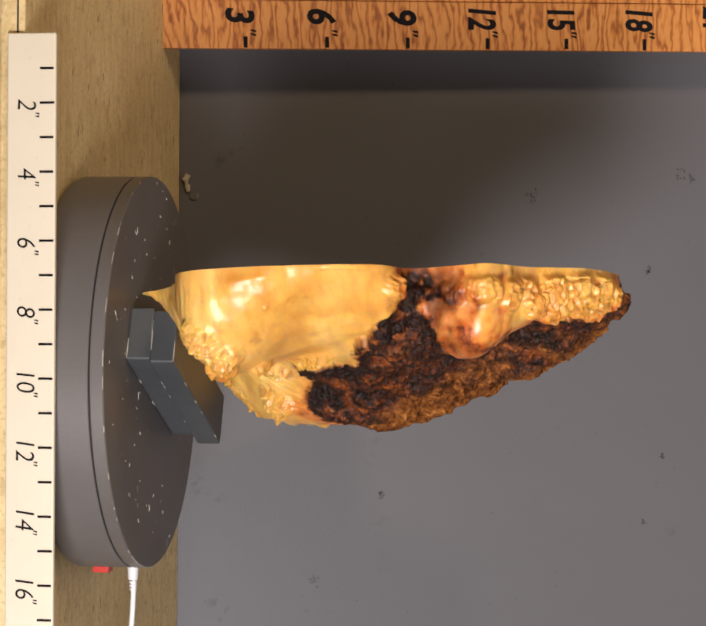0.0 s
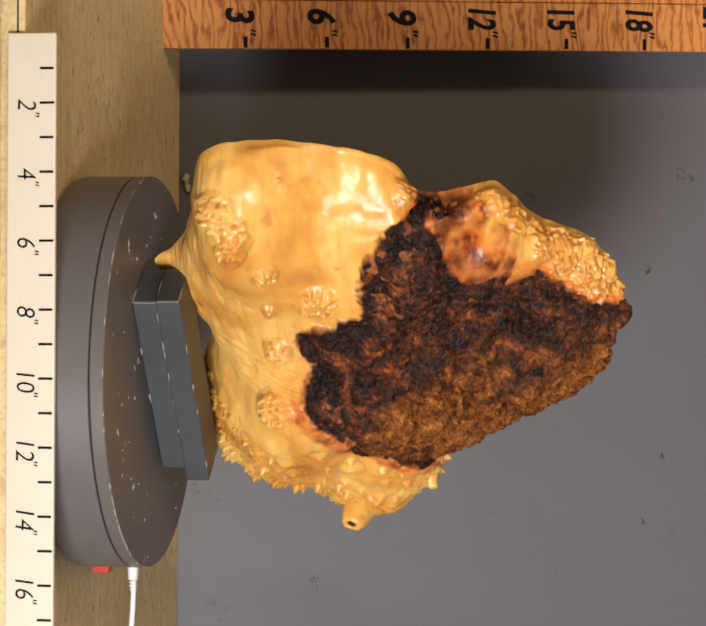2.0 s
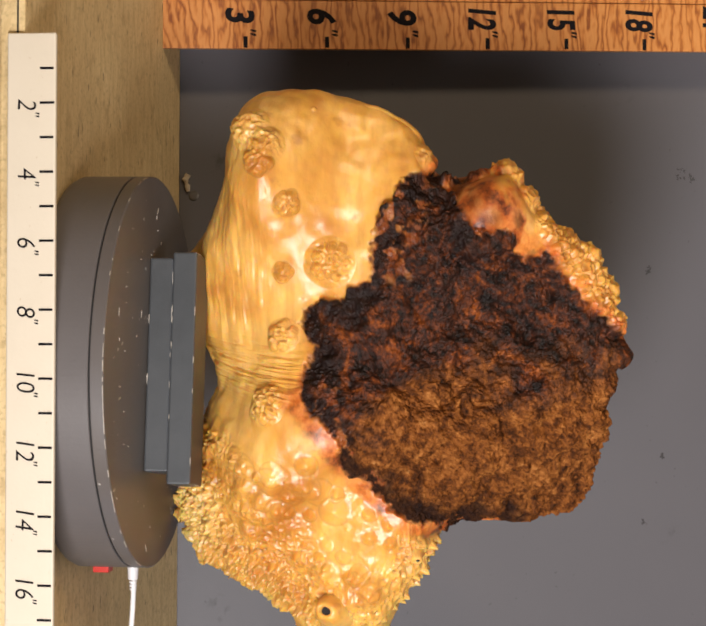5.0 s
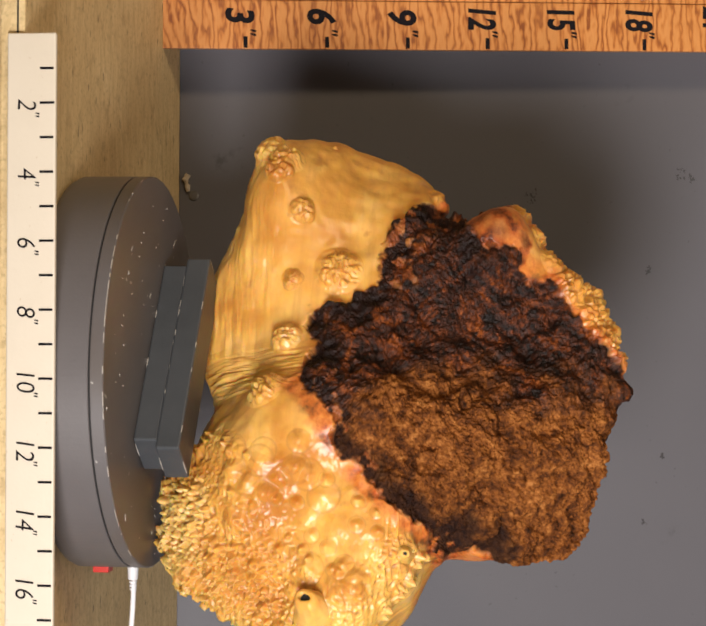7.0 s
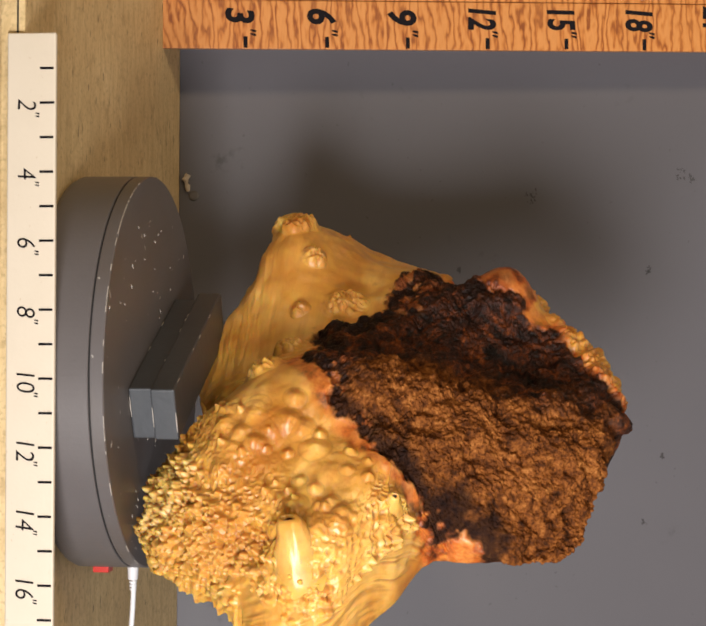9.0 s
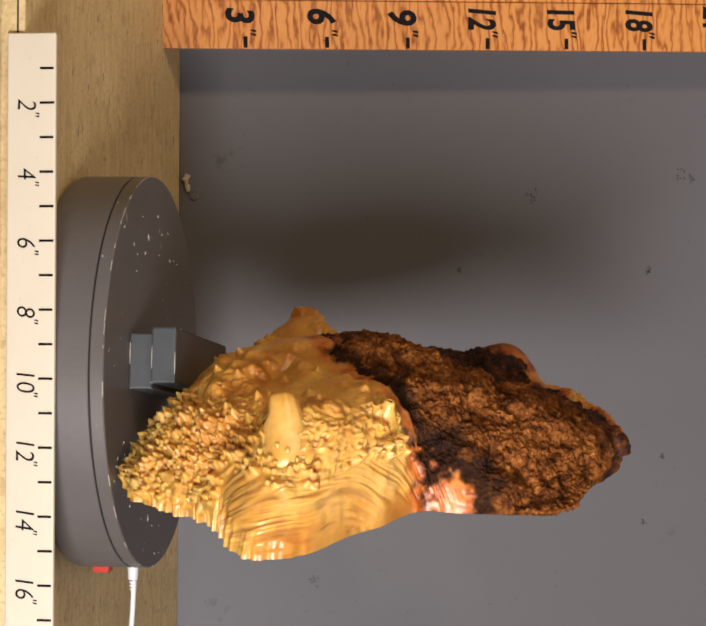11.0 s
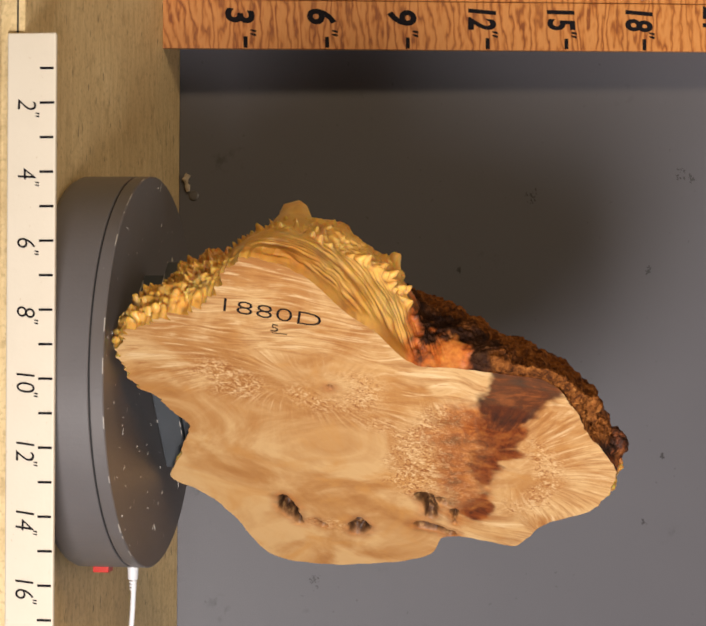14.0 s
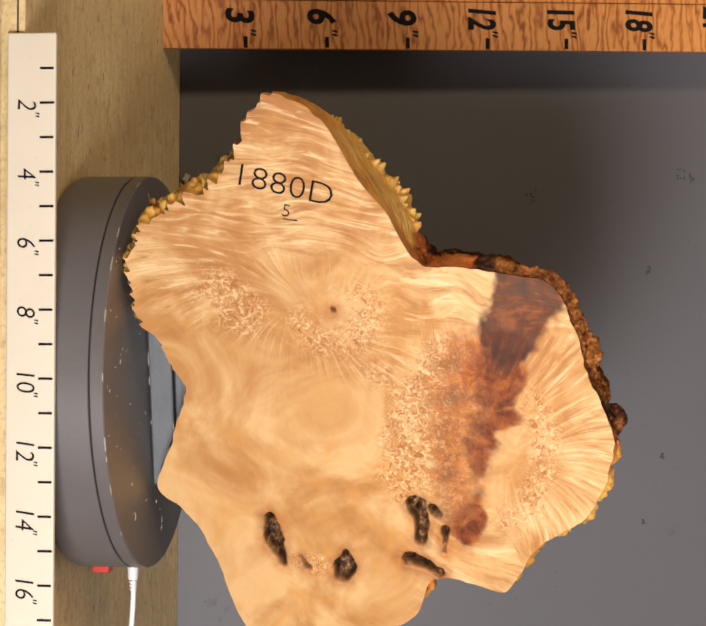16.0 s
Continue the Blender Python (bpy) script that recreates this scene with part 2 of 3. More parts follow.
def writing(name, text, size, m, parent, material=INK, shear=0.0, bold=0.0, width=1.0):
    """Text as a thin mesh under its thing, its baseline's middle at the pose m."""
    curve = bpy.data.curves.new(name, "FONT")
    curve.body, curve.size, curve.align_x, curve.align_y, curve.shear = text, size, "CENTER", "CENTER", shear
    curve.extrude, curve.offset, curve.resolution_u = 0.00015, bold, 3
    tmp = new("tmp", curve)
    bpy.context.view_layer.update()
    mesh = bpy.data.meshes.new_from_object(tmp.evaluated_get(bpy.context.evaluated_depsgraph_get()))
    bpy.data.objects.remove(tmp)
    bpy.data.curves.remove(curve)
    mesh.materials.clear()
    mesh.materials.append(material)
    ob = new(name, mesh)
    ob.parent = parent
    ob.matrix_basis = m @ Matrix.Diagonal((width, 1, 1, 1))
    return ob


def smooth01(x, lo, hi):
    t = np.clip((x - lo) / (hi - lo), 0, 1)
    return t * t * (3 - 2 * t)


# ---- the room and the bench ----
def make_room():
    floor = part("floor", box(-2.6, 2.6, -4.0, 1.6, -0.80, -0.75), CONCRETE)
    tagged(floor, "grey concrete workshop floor under the bench", "floor", kind="structure")
    ceiling = part("ceiling", box(-2.6, 2.6, -4.0, 1.6, 1.7, 1.75), WALLPAINT)
    tagged(ceiling, "plain beige painted workshop ceiling", "ceiling", kind="structure")
    for name, dims in (("wall_north", (-2.6, 2.6, 1.6, 1.7)), ("wall_south", (-2.6, 2.6, -4.1, -4.0)),
                       ("wall_east", (2.6, 2.7, -4.0, 1.6)), ("wall_west", (-2.7, -2.6, -4.0, 1.6))):
        wall = part(name, box(*dims, -0.75, 1.7), WALLPAINT)
        tagged(wall, "plain beige painted workshop wall", "wall", kind="structure")


def make_bench():
    bench = tagged(new("workbench"), "pale birch plywood workbench with small dark flecks", "workbench")
    part("tabletop", box(-1.1, 1.1, -0.1622, 0.62, -0.019, 0, 0.0012), PLY, bench)
    part("front_board", box(-1.1, 1.1, -0.160, -0.141, -0.12, -0.0195, 0.001), PLY, bench)
    part("seam", box(-1.1, 1.1, -0.1626, -0.1612, -0.0060, -0.0048), GAP, bench, "dark seam along the front edge")
    for x in (-1.02, 1.02):
        for y in (-0.10, 0.56):
            part("leg", box(x - 0.035, x + 0.035, y - 0.035, y + 0.035, -0.75, -0.0195, 0.003), PLY, bench)


LEAN = 17.5  # the upright ruler and the panel lean back
PANEL_POSE = pose(0, 0.337, 0, -LEAN, 0, 0)
RULER_POSE = pose(0, 0.2690, 0, -18.6, 0, 0) @ pose(-0.2945, 0, 0.27, 0, -1.0, 0) @ pose(0.2945, 0, -0.27)


SCUFFS = ((-0.186, 0.489, 0.008), (-0.164, 0.340, 0.010), (0.208, 0.132, 0.009), (0.126, 0.195, 0.005), (-0.091, 0.457, 0.005), (-0.182, 0.500, 0.005), (-0.090, 0.270, 0.003), (0.089, 0.472, 0.004), (0.154, 0.454, 0.003))


def make_panel():
    panel = part("back_panel", box(-0.62, 1.1, 0, 0.018, 0.0, 0.95, 0.001), PANEL)
    panel.matrix_basis = PANEL_POSE
    tagged(panel, "leaning grey painted panel with scuffs and specks", "backdrop panel")
    # dark smudges: x, height up the panel, reach
    for k, (x, z, r) in enumerate(SCUFFS):
        rnd = random.Random(k)
        bm = bmesh.new()
        for i in range(int(9 + r * 1200)):
            a, d = rnd.uniform(0, 2 * math.pi), r * rnd.random() ** 0.7
            size, way = rnd.uniform(0.0003, 0.0011), rnd.uniform(0, math.pi)
            centre = Vector((x + d * math.cos(a), -0.00012, z + 0.6 * d * math.sin(a)))
            ring = []
            for j in range(8):
                t = 2 * math.pi * j / 8
                e, g = size * rnd.uniform(1.0, 2.2) * math.cos(t), size * rnd.uniform(0.6, 1.0) * math.sin(t)
                ring.append(bm.verts.new(centre + Vector((e * math.cos(way) - g * math.sin(way), 0, e * math.sin(way) + g * math.cos(way)))))
            bm.faces.new(ring)
        part("scuff", bm, SMUDGE, panel, "dark scuff in the paint")


def make_front_ruler():
    ruler = tagged(new("bench_ruler"), "cream wooden ruler with handwritten inch marks on the bench edge", "ruler")
    x0, z0, z1, y = -0.2530, -0.0118, 0.0252, -0.1675
    part("strip", box(x0, 0.42, y, y + 0.0052, z0, z1, 0.0013, 3), CREAM, ruler)
    x2 = -0.2014
    for n in range(1, 24):
        x = x2 + (n - 2) * 0.02537
        random.seed(n)
        length = 0.0112
        tick = part("tick", box(x - 0.0009, x + 0.0009, y - 0.0003, y + 0.0002, z1 - 0.0008 - length, z1 - 0.0012 + random.uniform(-0.0006, 0.0003)), INK, ruler)
        tick.rotation_euler = (0, 0, 0)
        if n % 2 == 0:
            writing("numeral", str(n), 0.0205, pose(x + 0.0012, y - 0.0002, z1 - 0.0225, 90, random.uniform(-4, 4), 0), ruler, shear=0.12, bold=-0.00015, width=0.9)
            writing("inch_mark", '"', 0.0125, pose(x + 0.0075 + (0.003 if n > 9 else 0), y - 0.0002, z1 - 0.0175, 90, 0, 0), ruler, shear=0.2)


def make_upright_ruler():
    ruler = tagged(new("upright_ruler"), "upright figured red-brown wooden ruler with bold black inch marks", "ruler")
    ruler.matrix_basis = RULER_POSE
    x0, x1 = -0.3395, -0.2945
    part("strip", box(x0, x1, 0, 0.0075, 0.0, 0.70, 0.0008), FIGURED, ruler)
    part("backing_post", box(-0.42, x0 - 0.0006, 0.0005, 0.012, 0.0, 0.70, 0.0008), FIGURED, ruler, "plain red-brown wooden post behind the ruler")
    part("spacer", box(-0.41, x1 - 0.012, 0.0122, 0.057, 0.0, 0.70, 0.001), FIGURED, ruler)
    for n in range(3, 28, 3):
        z = n * 0.0254 + 0.0002
        random.seed(n)
        part("tick", box(x1 - 0.0115, x1 - 0.0008 - random.uniform(0, 0.0008), -0.0003, 0.0002, z - 0.0019, z + 0.0019, 0.00012, 1), INK, ruler)
        writing("numeral", str(n), 0.036, pose(x1 - 0.0310, -0.0002, z - 0.0065, 90, random.uniform(-3, 3), 0), ruler, shear=0.1, bold=0.0011, width=0.66 if n > 9 else 0.85)
        writing("inch_mark", '"', 0.020, pose(x1 - 0.0180, -0.0002, z + 0.0015, 90, 0, 0), ruler, shear=0.25, bold=0.0002)
    card = part("card", box(-0.40, -0.3437, -0.0009, -0.0002, 0.394, 0.476), PAPER)
    card.matrix_basis = RULER_POSE
    tagged(card, "small white paper card on the wooden post", "card")


# ---- the turntable ----
DISC_Z, DISC_R = 0.0592, 0.1563


def make_turntable():
    table = tagged(new("turntable"), "round grey motorised turntable with a scratched top", "turntable")
    r = DISC_R
    part("base", lathe([(0, 0), (r - 0.006, 0), (r - 0.002, 0.002), (r, 0.006), (r, 0.0468), (r - 0.0006, 0.0474), (0, 0.0474)], 192), PLASTIC, table, smooth=False)
    part("gap_ring", lathe([(0, 0.0476), (r - 0.0012, 0.0476), (r - 0.0012, 0.0487), (0, 0.0487)], 128), GAP, table, "dark gap under the disc")
    disc = part("disc", lathe([(0, 0.0488), (r - 0.0004, 0.0488), (r, 0.0494), (r, DISC_Z - 0.0009), (r - 0.0009, DISC_Z), (0, DISC_Z)], 192), DISC, table, "scratched grey disc")
    random.seed(5)
    for k in range(46):
        a, da = random.uniform(0, 2 * math.pi), random.uniform(0.01, 0.07)
        pts = [((r - 0.0004) * math.cos(a + da * i / 3), (r - 0.0004) * math.sin(a + da * i / 3), DISC_Z - 0.0006) for i in range(4)]
        part("worn_edge", tube(pts, random.uniform(0.0003, 0.0006), 5), WORN, disc)
    for k in range(80):
        a, d, s = random.uniform(0, 2 * math.pi), r * math.sqrt(random.uniform(0.03, 0.95)), random.choice((0.0012, 0.002, 0.003, 0.006))
        t = random.uniform(0, math.pi)
        p = Vector((d * math.cos(a), d * math.sin(a), DISC_Z + 0.00005))
        e = Vector((math.cos(t), math.sin(t), 0)) * s
        part("scratch", tube([p - e / 2, p + Vector((0, 0, 0.00003)), p + e / 2], [0.0002, random.uniform(0.0003, 0.0007), 0.0002], 5), WORN, disc)
    switch = part("switch", box(0.1545, 0.1602, -0.016, -0.002, 0.014, 0.027, 0.0008), RED, table, "small red rocker switch")
    plug = tagged(new("power_cable"), "white power plug and cable from the turntable", "cable")
    part("plug_body", tube([(0.1555, 0.012, 0.040), (0.158, 0.012, 0.040), (0.168, 0.012, 0.040), (0.1685, 0.012, 0.040)], [0.0042, 0.0045, 0.0040, 0.0034], 20), WHITE, plug)
    for k in range(3):
        x = 0.1695 + 0.0028 * k
        part("strain_ring", tube([(x, 0.012, 0.040), (x + 0.0017, 0.012, 0.040)], 0.0032 - 0.0002 * k, 16), WHITE, plug)
    path = [(0.168 + 0.30 * t, 0.012 + 0.02 * t * t, 0.0405 - 0.038 * t * t * (3 - 2 * t)) for t in [i / 24 for i in range(25)]]
    part("cord", tube(path + [(0.6, 0.05, 0.0025), (0.8, 0.09, 0.0025)], 0.0021, 12), WHITE, plug)
    return disc


def make_bars():
    """Two steel bars, one on the other, that carry the burl."""
    bars = []
    for name, z, length, width, shift, side, label in (
            ("steel_bar", DISC_Z, 0.170, 0.043, -0.002, 0.0, "dull grey steel bar lying on the turntable disc"),
            ("steel_bar", DISC_Z + 0.0196, 0.184, 0.043, 0.001, 0.004, "dull grey steel bar lying on another bar")):
        bar = part(name, box(-length / 2, length / 2, -width / 2, width / 2, 0, 0.0192, 0.0016, 2), STEEL)
        bar.matrix_basis = pose(0.002, -0.003, z + 0.0002, 0, 0, 67.2) @ pose(shift, -side, 0)
        random.seed(len(bars) + 3)
        for k in range(14):
            x, side_y, top = random.uniform(-length / 2, length / 2), random.choice((-1, 1)) * (width / 2 - 0.0005), random.choice((0.0005, 0.0187))
            part("worn_edge", tube([(x, side_y, top), (x + 0.002, side_y, top), (x + random.uniform(0.003, 0.012), side_y, top)], [0.0003, random.uniform(0.0004, 0.0007), 0.0003], 5), WORN, bar)
        for end in (-1, 1):
            for top in (0.0006, 0.0186):
                y0 = random.uniform(-width / 2, 0)
                part("worn_edge", tube([(end * (length / 2 - 0.0005), y0, top), (end * (length / 2 - 0.0005), y0 + 0.008, top), (end * (length / 2 - 0.0005), y0 + 0.017, top)], [0.0003, 0.0006, 0.0003], 5), WORN, bar)
        tagged(bar, label, "steel bar", "bars under the burl")
        bars.append(bar)
    return bars


# ---- the burl ----
# its own space: u along the sawn face, v up it, n from the face into the wood
FACE = Matrix(((0.0791, -0.0571, 0.9952, -0.0565), (0.9969, 0.0045, -0.0790, 0), (0, 0.9984, 0.0572, 0.0592), (0, 0, 0, 1)))
MID = np.array((0.010, 0.190))
# reach of the sawn face from MID, in mm, every six degrees
REACH = np.array((198, 172, 146, 136, 140, 147, 155, 165, 178, 179, 175, 172, 168, 168, 172, 178, 182, 182, 182, 181,
                  180, 173, 169, 170, 177, 185, 172, 159, 160, 190, 205, 217, 229, 242, 250, 249, 230, 211, 199, 193,
                  192, 199, 185, 169, 161, 154, 150, 162, 175, 197, 214, 223, 228, 226, 224, 221, 234, 258, 271, 247)) / 1000
# swell of the wood over the face, in mm, for domes on a staggered grid
SWELL = np.array((2.3, 5.8, -2.8, 78.7, 25.8, 27.8, -13.8, 45, 27.6, 45, -0.5, -29.2, 10.2, -21.8, 61.5, 2.5, -18.3, -2.2, 21.4,
                  8.1, 25.5, 22.3, 25.5, -28.8, 30.2, 63.2, -7, 17.7, 21.6, 54, 77.2, -21.7, -20, 40.5, -44.3, 15.6, 53.8, -20.3)) / 1000
BARK_EDGE = np.array(((-145, 222), (-149, 206), (-140, 192), (-117, 178), (-92, 171), (-73, 167), (-54, 149), (-60, 133), (-51, 116),
                      (-32, 115), (-17, 127), (6, 122), (18, 125), (41, 142), (65, 147), (91, 169), (109, 192), (130, 216), (137, 230),
                      (130, 258), (142, 272), (250, 300), (150, 430), (-10, 430), (-17, 371), (-47, 339), (-67, 322), (-86, 309), (-79, 292),
                      (-106, 283), (-103, 262), (-118, 246), (-136, 242))) / 1000


def reach(theta, bumpy=True):
    x = (theta / (2 * math.pi) * 60) % 60
    i = np.floor(x).astype(int)
    f = x - i
    p0, p1, p2, p3 = (REACH[(i + k) % 60] for k in (-1, 0, 1, 2))
    return p1 + 0.5 * f * (p2 - p0 + f * (2 * p0 - 5 * p1 + 4 * p2 - p3 + f * (3 * (p1 - p2) + p3 - p0)))


def rough_rho(q):
    theta = np.arctan2(q[:, 1] - MID[1], q[:, 0] - MID[0])
    return np.hypot(q[:, 0] - MID[0], q[:, 1] - MID[1]) / np.interp(np.degrees(theta) % 360, np.arange(61) * 6, np.append(REACH, REACH[0]))


def dome_centres():
    step, out = 0.062, []
    for j in range(8):
        for i in range(9):
            q = np.array(((-0.22 + step * (i + 0.5 * (j % 2)), 0.02 + step * 0.87 * j),))
            if rough_rho(q)[0] < 1.02:
                out.append(q[0])
    return np.array(out)


def swell(u, v):
    q = np.stack((u.ravel(), v.ravel()), 1)
    out = np.zeros(len(q))
    for (cu, cv), w in zip(dome_centres(), SWELL):
        out += w * np.exp(-((q[:, 0] - cu) ** 2 + (q[:, 1] - cv) ** 2) / (2 * 0.055 ** 2))
    return out.reshape(u.shape)


class Field:
    """Smooth value noise on a lattice, quick for many points."""

    def __init__(self, seed):
        self.table = np.random.RandomState(seed).rand(64, 64, 64)

    def __call__(self, p, scale):
        x = p * scale + 17.3
        i = np.floor(x).astype(int)
        f = x - i
        f = f * f * (3 - 2 * f)
        out = 0
        for a in (0, 1):
            for b in (0, 1):
                for c in (0, 1):
                    w = (f[..., 0] if a else 1 - f[..., 0]) * (f[..., 1] if b else 1 - f[..., 1]) * (f[..., 2] if c else 1 - f[..., 2])
                    out = out + w * self.table[(i[..., 0] + a) % 64, (i[..., 1] + b) % 64, (i[..., 2] + c) % 64]
        return out * 2 - 1

    def rough(self, p, scale, octaves=4, gain=0.55):
        out, amp = 0, 1.0
        for k in range(octaves):
            out = out + amp * self(p + 3.1 * k, scale * 2.03 ** k)
            amp *= gain
        return out


def inside_distance(u, v, edge):
    """Signed distance to a closed outline: positive within."""
    best, within = np.full(u.shape, 9.0), np.zeros(u.shape, bool)
    for (ax, ay), (bx, by) in zip(edge, np.roll(edge, -1, 0)):
        dx, dy = bx - ax, by - ay
        t = np.clip(((u - ax) * dx + (v - ay) * dy) / (dx * dx + dy * dy), 0, 1)
        best = np.minimum(best, np.hypot(u - ax - t * dx, v - ay - t * dy))
        cross = (ay > v) != (by > v)
        within ^= cross & (u < dx * (v - ay) / (dy if dy else 1e-9) + ax)
    return np.where(within, best, -best)


def near_line(u, v, points):
    """Distance, less the radius, to a chain of (u, v, radius)."""
    best = np.full(u.shape, 9.0)
    for (ax, ay, ar), (bx, by, br) in zip(points, points[1:]):
        dx, dy = bx - ax, by - ay
        t = np.clip(((u - ax) * dx + (v - ay) * dy) / (dx * dx + dy * dy), 0, 1)
        best = np.minimum(best, np.hypot(u - ax - t * dx, v - ay - t * dy) - (ar + t * (br - ar)))
    return best


def grid_normals(p):
    a = np.roll(p, -1, 1) - np.roll(p, 1, 1)
    b = np.gradient(p, axis=0)
    n = np.cross(a, b)
    n /= np.linalg.norm(n, axis=-1, keepdims=True) + 1e-12
    return n * np.sign((n[..., 2].mean()))


def add_bumps(d, hollow_dark, p, seeds, sharp):
    """Raise a cone or a button round each seed (u, v, n, radius, height), with painted shade at its foot."""
    flat = p.reshape(-1, 3)
    order = np.argsort(flat[:, 0])
    us = flat[order, 0]
    dd, pp = d.reshape(-1), hollow_dark.reshape(-1)
    for u, v, n, r, h in seeds:
        lo, hi = np.searchsorted(us, (u - r, u + r))
        k = order[lo:hi]
        dist = np.linalg.norm(flat[k] - (u, v, n), axis=1) / r
        m = dist < 1
        k, dist = k[m], dist[m]
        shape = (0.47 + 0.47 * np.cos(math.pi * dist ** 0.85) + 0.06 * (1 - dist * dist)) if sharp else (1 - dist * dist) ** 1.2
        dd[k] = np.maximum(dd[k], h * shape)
        # a darker ring of painted shade where the bump meets the wood
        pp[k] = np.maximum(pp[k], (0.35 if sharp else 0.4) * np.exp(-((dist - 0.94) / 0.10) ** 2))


def ring_mesh(name, p, attrs, material, faces_kept=None, cap=True):
    """A disc-like mesh from rings of points (first ring at the middle)."""
    nr, nt, _ = p.shape
    idx = np.arange(nr * nt).reshape(nr, nt)
    quads = np.stack((idx[:-1], np.roll(idx, -1, 1)[:-1], np.roll(idx, -1, 1)[1:], idx[1:]), -1).reshape(-1, 4)
    if faces_kept is not None:
        quads = quads[faces_kept.reshape(-1)]
    used, inv = np.unique(quads, return_inverse=True)
    quads = inv.reshape(-1, 4)
    mesh = bpy.data.meshes.new(name)
    mesh.vertices.add(len(used))
    mesh.vertices.foreach_set("co", p.reshape(-1, 3)[used].ravel())
    mesh.loops.add(quads.size)
    mesh.loops.foreach_set("vertex_index", quads.ravel())
    mesh.polygons.add(len(quads))
    mesh.polygons.foreach_set("loop_start", np.arange(0, quads.size, 4))
    mesh.update(calc_edges=True)
    mesh.validate()
    mesh.polygons.foreach_set("use_smooth", [True] * len(mesh.polygons))
    for key, value in attrs.items():
        if value.ndim == 3:
            a = mesh.attributes.new(key, "FLOAT_VECTOR", "POINT")
            a.data.foreach_set("vector", value.reshape(-1, 3)[used].ravel())
        else:
            a = mesh.attributes.new(key, "FLOAT", "POINT")
            a.data.foreach_set("value", value.reshape(-1)[used].ravel())
    mesh.materials.append(material)
    return mesh


GRAIN = Vector((0.31, 0.12, 0.27))  # where in the wood the stubs take their grain
# clusters of burry buttons: u, v, height over the face, reach, in mm
NUBS = ((-194, 76, 52, 13), (-180, 94, 64, 11), (-167, 88, 70, 9), (-132, 110, 66, 8), (-76, 103, 58, 6), (-84, 141, 58, 14), (-25, 103, 59, 10),
        (-160, 219, 16, 10), (-157, 276, 18, 9), (-146, 288, 20, 9), (-130, 302, 22, 10), (-116, 312, 12, 9), (-106, 316, 28, 11), (-96, 327, 12, 11),
        (-84, 328, 30, 13), (-76, 340, 12, 11), (-62, 346, 24, 13), (-48, 352, 12, 11), (-40, 352, 30, 12), (-26, 362, 18, 10), (25, 92, 84, 13), (-154, 256, 22, 8), (-152, 236, 18, 8))


